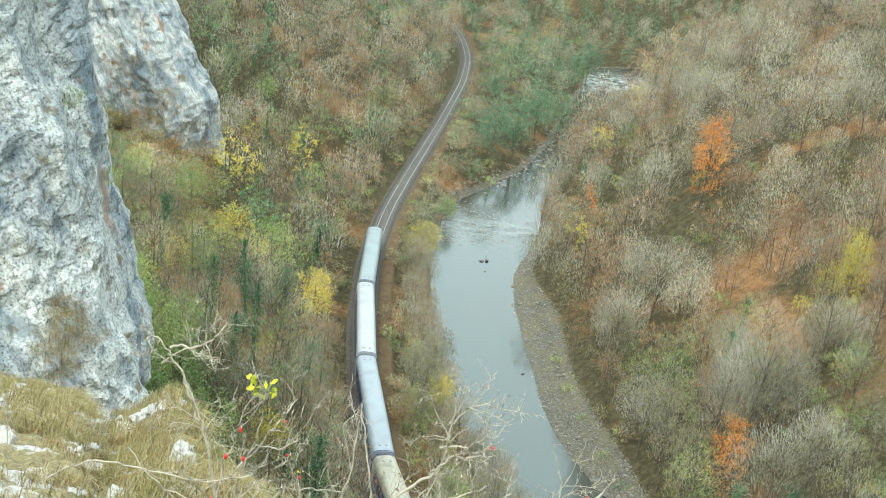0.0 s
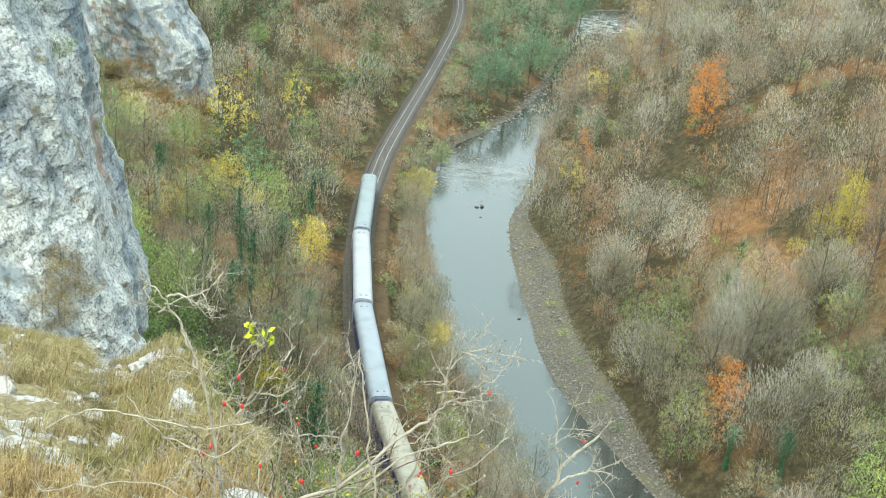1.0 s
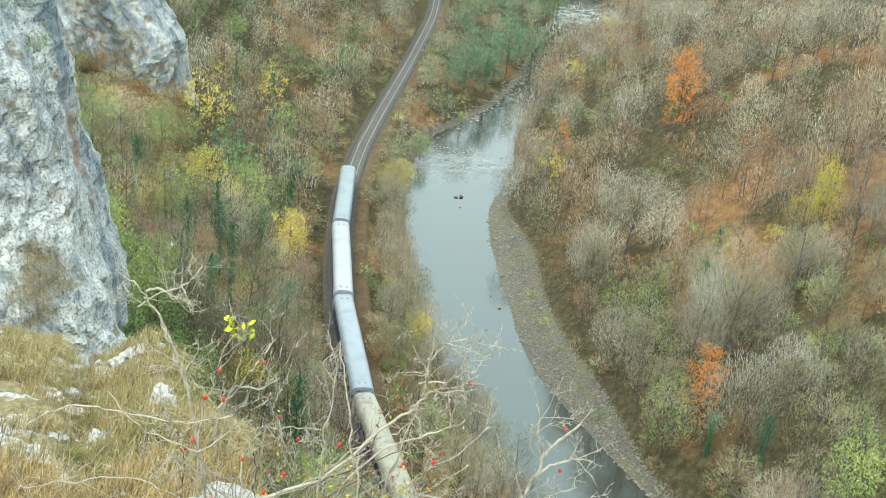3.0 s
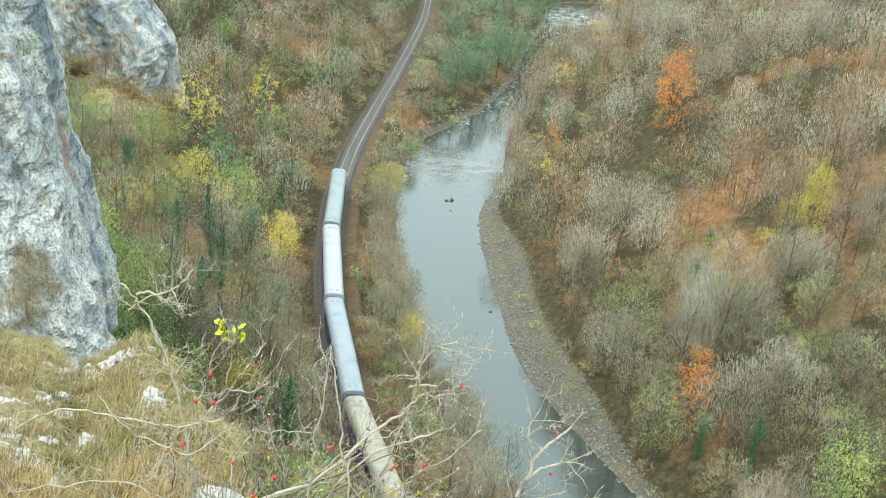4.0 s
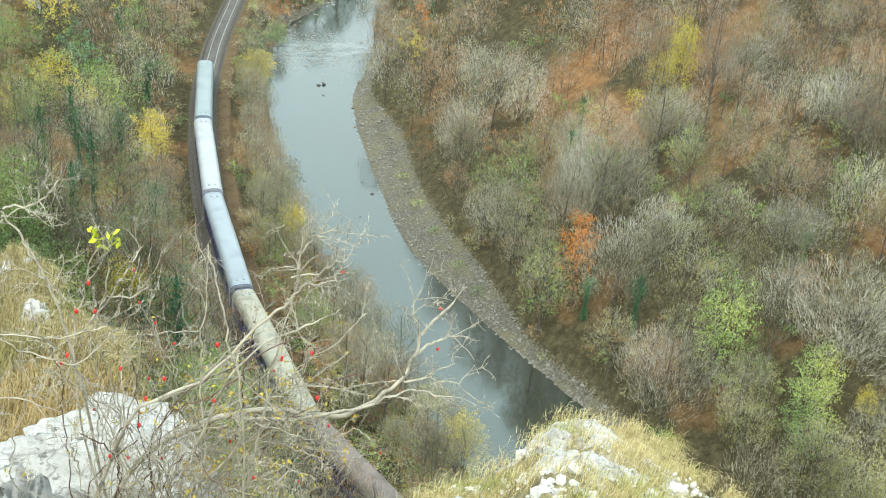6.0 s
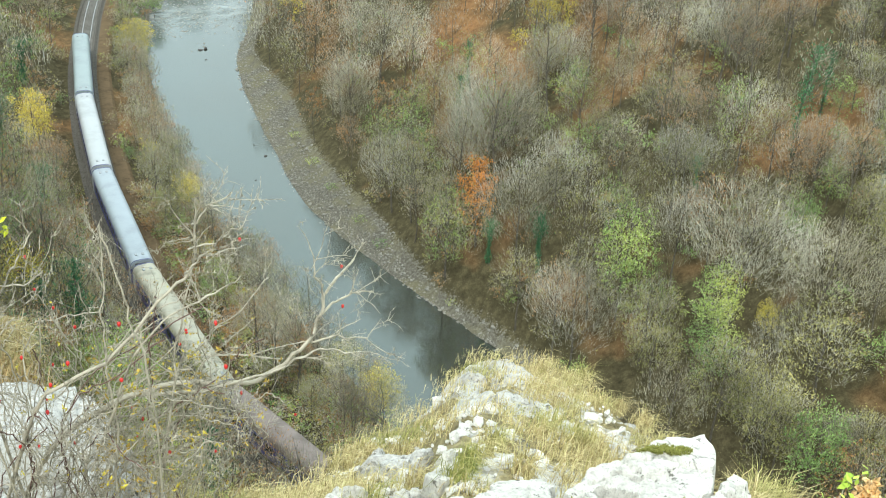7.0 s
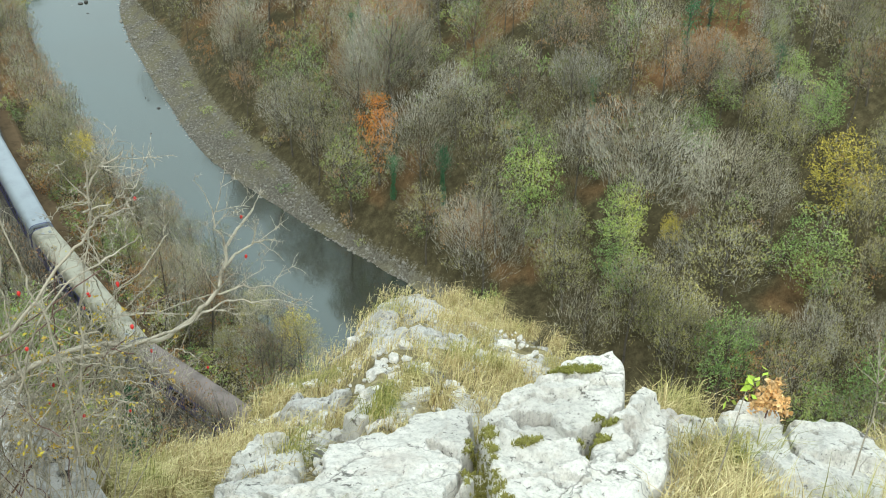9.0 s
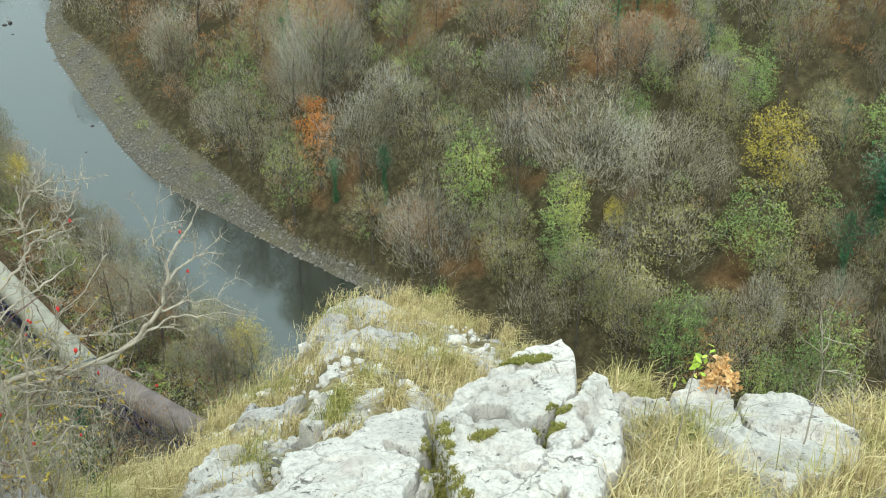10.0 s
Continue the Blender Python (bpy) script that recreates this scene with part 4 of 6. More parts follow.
SPECIAL = [
    # kind, variant, x, y, scale, height factor
    ("yellow", 0, 29.6, 97.9, 0.6, 1.05),
    ("orange", 0, 64.8, 200.8, 1.52, 1.09),
    ("orange", 1, 50.2, 122.4, 1.05, 1.1),
    ("yellow", 2, 15.8, 207.1, 1.28, 0.68),
    ("green", 0, 22.3, 236.5, 0.81, 0.86),
    ("yellow", 1, 73.7, 153.6, 0.76, 1.43),
    ("green", 2, -17.8, 238.6, 0.89, 0.60),
    ("yellow", 0, -2.8, 155.6, 1.03, 1.12),
    ("yellow", 1, -15.8, 163.0, 1.05, 0.93),
    ("green", 2, -29.6, 162.2, 0.90, 0.89),
    ("green", 0, -18.3, 150.6, 0.77, 0.89),
    ("green", 1, -9.6, 166.9, 1.18, 0.83),
    ("green", 2, -22.9, 169.6, 1.01, 0.83),
    ("ivy", 0, -23.3, 147.5, 0.74, 1.30),
    ("ivy", 1, -7.1, 152.9, 0.87, 1.00),
    ("ivy", 2, -2.8, 138.2, 0.99, 0.66),
    ("ivy", 0, -3.8, 183.6, 1.14, 0.62),
    ("ivy", 1, 2.5, 241.6, 0.89, 0.65),
    ("ivy", 2, -11.8, 132.9, 0.69, 0.90),
    ("alder", 0, 35.0, 277.5, 1.54, 0.8),
    ("alder", 1, 50.6, 309.9, 1.72, 0.8),
    ("alder", 2, 58.6, 319.6, 1.48, 0.8),
    ("alder", 0, 42.3, 292.6, 1.35, 0.8),
    ("alder", 1, 79.4, 397.2, 1.65, 0.8),
    ("yellow", 2, 16.4, 147.7, 0.77, 0.86),
    ("olive", 0, 12.6, 137.6, 0.73, 0.86),
    ("green", 1, 10.2, 160.0, 0.32, 0.72),
    ("rust", 2, 49.3, 211.4, 1.09, 0.60),
    ("broad", 0, 54.5, 129.4, 1.62, 0.88),
    ("broad", 1, 50.7, 169.7, 1.69, 0.72),
    ("broad", 2, 43.3, 159.6, 1.05, 1.12),
    ("green", 0, 59.9, 100.7, 1.27, 1.10),
    ("yellow", 1, 81.6, 76.0, 1.18, 1.02),
    ("green", 2, 76.8, 72.0, 1.33, 0.88),
    ("green", 0, 62.8, 85.3, 1.11, 0.84),
    ("ivy", 1, 54.6, 112.3, 0.68, 1.15),
    ("ivy", 0, 50.6, 118.8, 0.62, 1.0),
    ("broad", 0, 68.7, 90.5, 1.74, 0.75),
    ("broad", 1, 74.0, 84.2, 1.30, 0.73),
    ("broad", 2, 53.7, 133.1, 1.07, 0.89),
    ("green", 0, 86.9, 90.6, 0.65, 0.86),
    ("ivy", 1, 86.2, 92.9, 0.56, 1.01),
    ("green", 2, 85.9, 101.2, 0.37, 0.98),
    ("yellow", 0, 69.1, 85.8, 0.46, 1.14),
    ("yellow", 1, 30.0, 98.4, 0.76, 1.03),
    ("ivy", 2, 72.3, 107.8, 0.52, 0.97),
    ("broad", 0, 71.7, 110.2, 0.91, 0.77),
    ("broad", 1, 82.3, 99.0, 0.95, 0.69),
    ("olive", 2, 70.5, 76.9, 1.48, 0.76),
    ("olive", 0, 58.9, 89.7, 1.07, 0.77),
    ("yellow", 1, 70.1, 145.1, 0.79, 1.84),
    ("yellow", 2, 70.4, 152.7, 0.82, 0.84),
    ("rust", 0, 86.1, 96.4, 0.87, 0.61),
    ("green", 1, 92.3, 70.4, 1.27, 0.68),
    ("ivy", 2, 88.0, 66.6, 1.42, 0.60),
]


def free_spot(x, y):
    """Whether a tree may stand here."""
    xt, xl, xr = track_x(y), river_l(y), river_r(y)
    if xt - (5.5 if y < 250 else 4.0) < x < xt + (6.0 if y < 250 else 4.2):
        return False
    if xl - 0.6 < x < xr + (0.4 if 215 < y < 330 else float(bank_width(y)) + 0.8):
        return False
    if math.hypot(x, y) < 62 and x < 45:
        return False
    if x < -2 and y < 82 and x < -0.05 * y:
        return False
    if 325 < y < 405 and xr - 1 < x < xr + 11:
        return False
    if 158 < y < 186 and -0.235 * y < x < -0.118 * y:
        return False
    if 184 < y < 226 and -80 < x < -20 - max(y - 198, 0) * 1.3:
        return False
    return True


def mix_for(x, y):
    """Kinds and their shares, by part of the valley."""
    if x < track_x(y):
        # extra dark green trees far off, their cool colour standing in for haze
        if y > 420:
            return [("bare", 40), ("alder", 42), ("ivy", 8), ("brown", 10)]
        if y > 235:
            return [("bare", 34), ("brown", 26), ("olive", 12), ("rust", 8), ("green", 4), ("alder", 10), ("ivy", 4)]
        if x > track_x(y) - 11:
            return [("bare", 32), ("brown", 40), ("olive", 18), ("green", 4), ("ivy", 6)]
        return [("bare", 15), ("olive", 26), ("green", 32), ("yellow", 7), ("brown", 7), ("alder", 4), ("ivy", 11)]
    # far end again: the haze's teal is put into the mix as dark green
    if y > 440:
        return [("bare", 34), ("alder", 50), ("ivy", 6), ("brown", 10)]
    if x < river_l(y):
        if y > 255:
            return [("alder", 46), ("ivy", 8), ("olive", 8), ("green", 10), ("bare", 22), ("brown", 8)]
        return [("bare", 30), ("olive", 24), ("green", 8), ("brown", 18), ("shrub", 18), ("yellow", 3)]
    if y > 110 and x > river_r(y) + 28:
        if y > 185:
            return [("bare", 42), ("broad", 12), ("tall", 12), ("brown", 20), ("olive", 6), ("rust", 6), ("yellow", 1), ("orange", 0.6)]
        return [("tall", 30), ("bare", 26), ("brown", 16), ("olive", 14), ("rust", 7), ("broad", 5), ("yellow", 1.6), ("orange", 0.5), ("ivy", 2)]
    if y > 150:
        return [("bare", 33), ("brown", 26), ("broad", 7), ("olive", 14), ("rust", 15), ("ivy", 2), ("yellow", 2), ("orange", 0.6), ("green", 2)]
    return [("bare", 15), ("broad", 22), ("olive", 38), ("brown", 7), ("green", 11), ("ivy", 4), ("rust", 3)]


def grow_woods():
    rng = np.random.default_rng(12)
    for x, y, s in ((37.6, 160, 0.6), (39.8, 141, 0.55), (38.2, 151, 0.5), (41.0, 134, 0.6), (37.2, 171, 0.5), (45.8, 118, 0.45)):
        plant("bush", 0, x, y, s, 1.0, 0.6)
    for kind, v, x, y, s, tall in SPECIAL:
        plant(kind + "_full", v % 2, x, y, s, rng.uniform(0, 6.28), tall)
    taken = [(x * f, y * f, (3.4 if kind == "orange" else 2.6) * s) for kind, _, x, y, s, _ in SPECIAL for f in ((1.0, 0.97, 0.94, 0.91) if kind == "orange" else (1.0,))]
    spots = []
    y = 38.0
    while y < 640:
        step = 4.4 if y < 150 else 4.9 if y < 300 else 5.5 if y < 440 else 6.0
        for x in np.arange(-150, 210, step):
            px, py = x + rng.uniform(-0.48, 0.48) * step, y + rng.uniform(-0.48, 0.48) * step
            az = math.degrees(math.atan2(px, py))
            if not -21 < az < 62 or not free_spot(px, py):
                continue
            z = float(ground_z(px, py))
            if math.degrees(math.atan2(z + 14 - EYE_Z, math.hypot(px, py))) < -50 or z > 130:
                continue
            if math.degrees(math.atan2(z - EYE_Z, math.hypot(px, py))) > np.interp(az, [-17, 4, 24, 27, 33, 44, 51, 60], [-9, -7, -4, -6.5, -9.5, -15, -18, -18]):
                continue
            if any((px - a) ** 2 + (py - b) ** 2 < c * c for a, b, c in taken):
                continue
            spots.append((px, py, z))
        y += step
    near = sorted(range(len(spots)), key=lambda i: math.dist(spots[i], (0, 0, EYE_Z)))
    single = set(near[:220])
    for i, (px, py, z) in enumerate(spots):
        kinds, share = zip(*mix_for(px, py))
        share = np.array(share, float)
        kind = kinds[rng.choice(len(kinds), p=share / share.sum())]
        v, s, turn, tall = int(rng.integers(0, 3)), rng.uniform(0.62, 1.22), rng.uniform(0, 6.28), rng.uniform(0.9, 1.15)
        if py > 290:
            s *= 1.15
        if py < 126 and 0 < px - river_r(py) < 9:
            s = max(s, 1.0) * 1.15
        if track_x(py) < px < river_l(py):
            s *= 0.78
        if i in single:
            full = kind in ("olive", "green", "yellow")
            plant(kind + "_full" if full else kind, v % 2 if full else v, px, py, s, turn, tall)
        else:
            plant_far(kind, v, px, py, s, turn, tall, math.dist((px, py, z), (0, 0, EYE_Z)) > 175)
    # the close stand on the embankment below the line
    for _ in range(150):
        py = rng.uniform(84, 215)
        px = rng.uniform(float(track_x(py)) + 6.5, max(float(river_l(py)) - 0.8, float(track_x(py)) + 7))
        kind = ("olive", "brown", "bare", "olive", "bare", "brown")[int(rng.integers(0, 6))]
        plant_far(kind, int(rng.integers(0, 3)), px, py, rng.uniform(0.38, 0.66), rng.uniform(0, 6.28), rng.uniform(0.9, 1.3), py > 150)
    # low scrub below the crag
    for _ in range(420):
        py = rng.uniform(156, 196)
        px = -py * rng.uniform(0.115, 0.26)
        plant_far(("bramble", "shrub", "shrub", "thicket")[int(rng.integers(0, 4))], int(rng.integers(0, 2)), px, py, rng.uniform(0.7, 1.25), rng.uniform(0, 6.28), 0.8, True)
    # undergrowth between the trees, thicker along the line and the water
    for _ in range(2800):
        py = rng.uniform(62, 330) if rng.random() < 0.5 else rng.uniform(62, 150)
        px = rng.uniform(-60, 130) if rng.random() < 0.6 else float(track_x(py)) + (rng.uniform(4.0, 14) if rng.random() < 0.6 else -rng.uniform(3.6, 10))
        az = math.degrees(math.atan2(px, py))
        xt, xl, xr = float(track_x(py)), float(river_l(py)), float(river_r(py))
        if not -19 < az < 58 or xt - 3.5 < px < xt + 4.0 or xl - 0.3 < px < xr + 3.0 or not (free_spot(px, py) or abs(px - xt) < 20):
            continue
        if (x := math.hypot(px, py)) < 62 or (184 < py < 226 and px < -20 - max(py - 198, 0) * 1.3):
            continue
        if math.degrees(math.atan2(float(ground_z(px, py)) - EYE_Z, x)) > np.interp(az, [-17, 4, 24, 27, 33, 44, 51, 60], [-9, -7, -4, -6.5, -9.5, -15, -18, -18]):
            continue
        kind = ("shrub", "shrub", "shrub", "bramble", "bramble", "bush")[int(rng.integers(0, 6))]
        plant_far(kind, int(rng.integers(0, 2)), px, py, rng.uniform(0.5, 0.95), rng.uniform(0, 6.28), rng.uniform(0.7, 1.1), True)
    for kind, (wood, twig, leaf) in WOODS.items():
        tm, lm, words = KINDS[kind][8:]
        ob = thing("woodland", "woodland: " + words.replace("tree ", "trees ", 1), "woodland", kind="stuff")
        a = part("trunks", wood.mesh("trunks", [BARK], True), ob)
        tv, lv = twig.verts(), leaf.verts()
        tf, lq = np.concatenate(twig.t), np.concatenate(leaf.t)
        b = part("crowns", mesh_np("crowns", np.concatenate([tv, lv]), [tf, lq + len(tv)], [tm, lm], False, np.r_[np.zeros(len(tf)), np.ones(len(lq))]), ob)
        for o in (a, b):
            tagged(o, kind="stuff")


grow_woods()


# ---------------------------------------------------------------- stones of the river and its banks
def stone_mesh(name, seed, mat, sub=2):
    bm = bmesh.new()
    bmesh.ops.create_icosphere(bm, subdivisions=sub, radius=1.0)
    rng = np.random.default_rng(seed)
    V = np.array([v.co for v in bm.verts])
    for _ in range(7):
        n = rng.normal(size=3)
        n /= np.linalg.norm(n)
        V = V - np.maximum(V @ n - rng.uniform(0.55, 0.85), 0)[:, None] * n
    V *= [1.0, rng.uniform(0.6, 0.9), rng.uniform(0.45, 0.7)]
    for v, c in zip(bm.verts, V):
        v.co = c
    me = bpy.data.meshes.new(name)
    bm.to_mesh(me)
    bm.free()
    me.materials.append(mat)
    return me


WET_STONE = plain_mat("wet_dark_stone", (0.05, 0.047, 0.042), 0.5, 0.4, 0.4, 2.0)
PALE_STONE = plain_mat("pale_bank_stone", (0.215, 0.21, 0.185), 0.9, 0.2, 0.45, 1.5)
STONES = [stone_mesh("stone", k, WET_STONE) for k in range(3)]


def river_stones():
    for k, (x, y, s) in enumerate(((28.6, 216.5, 0.55), (29.7, 216.9, 0.6), (28.9, 211.3, 0.3), (31.5, 168.0, 0.35), (30.5, 172.5, 0.2), (28.4, 160.0, 0.22))):
        ob = new("river_stone", STONES[k % 3])
        ob.matrix_basis = Matrix.Translation((x, y, WATER_Z)) @ Matrix.Rotation(k * 1.3, 4, "Z") @ Matrix.Scale(s, 4)
        tagged(ob, "dark wet stone breaking the river's surface", "stone", "stones in the river")
    rng = np.random.default_rng(5)
    src = [stone_mesh("s", 20 + k, PALE_STONE, 1) for k in range(4)]
    shapes = [(np.array([v.co for v in m.vertices]), np.array([list(p.vertices) for p in m.polygons])) for m in src]
    pile = Pile()

    def put(x, y, z, s):
        V, F = shapes[rng.integers(0, 4)]
        a = rng.uniform(0, 6.28)
        R = np.array([[math.cos(a), -math.sin(a), 0], [math.sin(a), math.cos(a), 0], [0, 0, 1]])
        pile.add((V * s) @ R.T + [x, y, z], F)

    for _ in range(5000):
        y = rng.uniform(95, 230)
        g = rng.uniform(0, 1) * (float(bank_width(y)) + 1.0)
        x = float(river_r(y)) - 0.3 + g
        s = rng.lognormal(-2.15, 0.5)
        put(x, y, max(float(ground_z(x, y)), WATER_Z - 0.3) + 0.15 * s, min(s, 0.8))
    # the shallow rapids and the bar at the bend
    for _ in range(900):
        y = rng.normal(236, 7)
        x = rng.uniform(float(river_l(y)), float(river_r(y)))
        put(x, y, WATER_Z - 0.1, rng.uniform(0.12, 0.42))
    for _ in range(1000):
        y = rng.uniform(226, 330)
        x = float(river_l(y)) + rng.normal(-0.6, 1.5)
        put(x, y, max(float(ground_z(x, y)), WATER_Z - 0.15), min(rng.lognormal(-1.3, 0.5), 1.0))
    tagged(new("bank_stones", pile.mesh("bank_stones", [PALE_STONE])), "loose pale stones along the river's gravel banks", "stones", kind="stuff")


river_stones()

# ---------------------------------------------------------------- boulders on the ledge
MOSS = foliage_mat("moss_cushion", (0.08, 0.095, 0.018), (0.15, 0.165, 0.035), (0.24, 0.22, 0.07))


def ground_here(x, y):
    az, r = math.degrees(math.atan2(x, y)), math.hypot(x, y)
    return float(ledge_z(az, r)) + float(ledge_relief(np.array([x]), np.array([y]))[0])


def boulder(label, at, size, turn, seed, cuts=22, sub=6, mat=None):
    """A weathered block: a lump cut flat by planes, with pits, steps and cracks."""
    bm = bmesh.new()
    bmesh.ops.create_icosphere(bm, subdivisions=sub, radius=1.0)
    rng = np.random.default_rng(seed)
    V = np.array([v.co for v in bm.verts])
    V = np.sign(V) * np.abs(V) ** 0.8
    for _ in range(cuts):
        n = rng.normal(size=3)
        n /= np.linalg.norm(n)
        over = np.maximum(V @ n - rng.uniform(0.42, 0.82), 0)
        V = V - over[:, None] * n * 0.985
    V *= np.array(size)
    nrm = V / np.linalg.norm(V, axis=1, keepdims=True)
    crack = np.maximum(1 - np.abs(vnoise(V / 0.42 + seed, seed + 9)) * 15, 0) * np.clip(vnoise(V / 0.5, seed + 2) * 4 + 1, 0, 1)
    crack2 = np.maximum(1 - np.abs(vnoise(V / 0.16 + seed, seed + 4)) * 9, 0) * (vnoise(V / 0.3, seed + 5) > 0.2)
    step = np.abs(((V[:, 2] * 1.2 + V[:, 0] * 0.5 + 0.1 * fbm(V / 0.2, 3, seed)) / 0.23) % 1.0 - 0.5)
    V = V + nrm * (0.022 * fbm(V / 0.22, 3, seed) - 0.085 * crack - 0.04 * crack2 + 0.06 * step + 0.009 * fbm(V / 0.05, 3, seed + 3))[:, None]
    # fractures that run right through
    for _ in range(3):
        n = rng.normal(size=3) * [1, 1, 0.45]
        n /= np.linalg.norm(n)
        g = V @ n - rng.uniform(-0.4, 0.4) * float(np.mean(size)) + 0.05 * fbm(V / 0.22, 4, seed + 31)
        wide = 0.022 if sub > 5 else 0.04
        V = V - nrm * (0.04 * np.clip(1 - np.abs(g) / wide, 0, 1))[:, None]
    for v, c in zip(bm.verts, V):
        v.co = c
    me = bpy.data.meshes.new("boulder")
    bm.to_mesh(me)
    bm.free()
    me.polygons.foreach_set("use_smooth", [True] * len(me.polygons))
    me.materials.append(mat or ROCK_NEAR)
    ob = new("boulder", me)
    ob.matrix_basis = pose(*at, *turn)
    return tagged(ob, label, "rock", "boulders on the ledge")


def polyline_distance(P, line):
    d = np.full(len(P), 9.0)
    for a, b in zip(line[:-1], line[1:]):
        a, b = np.array(a), np.array(b)
        k = np.clip(((P - a) @ (b - a)) / ((b - a) @ (b - a)), 0, 1)
        d = np.minimum(d, np.linalg.norm(P - a - k[:, None] * (b - a), axis=1))
    return d


def outcrop(label, plane, outline, cracks, seed, mat=None, cell=0.011, rough=1.0, drop=0.42, rim=0.06, grain=1.0):
    """A bedded slab that stands out of the slope: a tilted top, broken rims and open cracks."""
    O = np.array(outline)
    lo, hi = O.min(0) - 0.16, O.max(0) + 0.16
    nx, ny = (int(v) for v in (hi - lo) / cell)
    X, Y = np.meshgrid(np.linspace(lo[0], hi[0], nx), np.linspace(lo[1], hi[1], ny), indexing="ij")
    P = np.stack([X.ravel(), Y.ravel()], -1)
    P3 = np.c_[P, np.zeros(len(P))]
    W = P + 0.035 * np.stack([fbm(P3 / 0.16, 4, seed + 1), fbm(P3 / 0.16, 4, seed + 2)], -1)
    inside = np.zeros(len(P), bool)
    for a, b in zip(O, np.roll(O, -1, 0)):
        hit = (a[1] > W[:, 1]) != (b[1] > W[:, 1])
        inside ^= hit & (W[:, 0] < (b[0] - a[0]) * (W[:, 1] - a[1]) / (b[1] - a[1] + 1e-9) + a[0])
    d = polyline_distance(W, list(map(tuple, O)) + [tuple(O[0])]) * np.where(inside, 1, -1)
    if len(plane) == 1:
        z = ledge_z(np.degrees(np.arctan2(P[:, 0], P[:, 1])), np.hypot(P[:, 0], P[:, 1])) + plane[0]
    else:
        x0, y0, z0, az, fall = plane
        z = z0 - fall * ((P[:, 0] - x0) * math.sin(radians(az)) + (P[:, 1] - y0) * math.cos(radians(az)))
    # flat facets that meet in sharp edges and hairline joints, with a finely pitted grain
    rng = np.random.default_rng(seed)
    sites = rng.uniform(lo, hi, (max(5, int((hi - lo).prod() / (0.30 * grain * cell / 0.011) ** 2)), 2))
    Q = P + 0.07 * np.stack([fbm(P3 / 0.3, 4, seed + 3), fbm(P3 / 0.3, 4, seed + 4)], -1)
    D = np.linalg.norm(Q[:, None] - sites[None], axis=2)
    near = np.argpartition(D, 1, axis=1)[:, :2]
    near = np.take_along_axis(near, np.argsort(np.take_along_axis(D, near, 1), axis=1), 1)
    one = near[:, 0]
    gap = np.take_along_axis(D, near[:, 1:], 1)[:, 0] - D[np.arange(len(P)), one]
    tilt, lift = rng.normal(0, 0.12, (len(sites), 2)), rng.uniform(-0.035, 0.035, len(sites))
    k = cell / 0.011
    f1, f2 = (((P - sites[n]) * tilt[n]).sum(1) + lift[n] for n in (one, near[:, 1]))
    w = 0.5 + 0.5 * np.clip(gap / (0.035 * k), 0, 1)
    z += rough * (k * 0.6 + 0.4) * (w * f1 + (1 - w) * f2)
    z -= rough * k * 0.02 * np.clip(1 - gap / (0.02 * k), 0, 1) * (vnoise(P3 / 0.25, seed + 5) > 0)
    z += rough * k * (0.010 * fbm(P3 / (0.12 * k), 4, seed + 7) + 0.005 * fbm(P3 / (0.03 * k), 3, seed + 8))
    z -= rough * k * 0.016 * np.clip(vnoise(P3 / (0.05 * k), seed + 9) * 4 - 1.9, 0, 1)
    z -= 0.02 * np.clip(1 - d / 0.05, 0, 1) ** 2 * (rim / 0.06) + np.clip(-d / rim, 0, 3) * drop
    for line, wide, deep in cracks:
        g = polyline_distance(P + 0.03 * np.stack([fbm(P3 / 0.09, 4, seed + 11), fbm(P3 / 0.09, 4, seed + 12)], -1), line)
        w = wide * (1 + 0.8 * vnoise(P3 / 0.11, seed + 13))
        z -= deep * np.clip(1.25 - g / np.maximum(w, 0.006), 0, 1)
    keep = d > -2.5 * rim
    F = lattice(nx, ny)
    F = F[keep[F].all(1)]
    used = np.unique(F)
    back = np.zeros(len(P), int)
    back[used] = np.arange(len(used))
    me = mesh_np("boulder", np.c_[P, z][used], [back[F]], [mat or ROCK_NEAR], False)
    if me.polygons[0].normal.z < 0:
        me.flip_normals()
    ob = new("boulder", me)
    return tagged(ob, label, "rock", "boulders on the ledge")


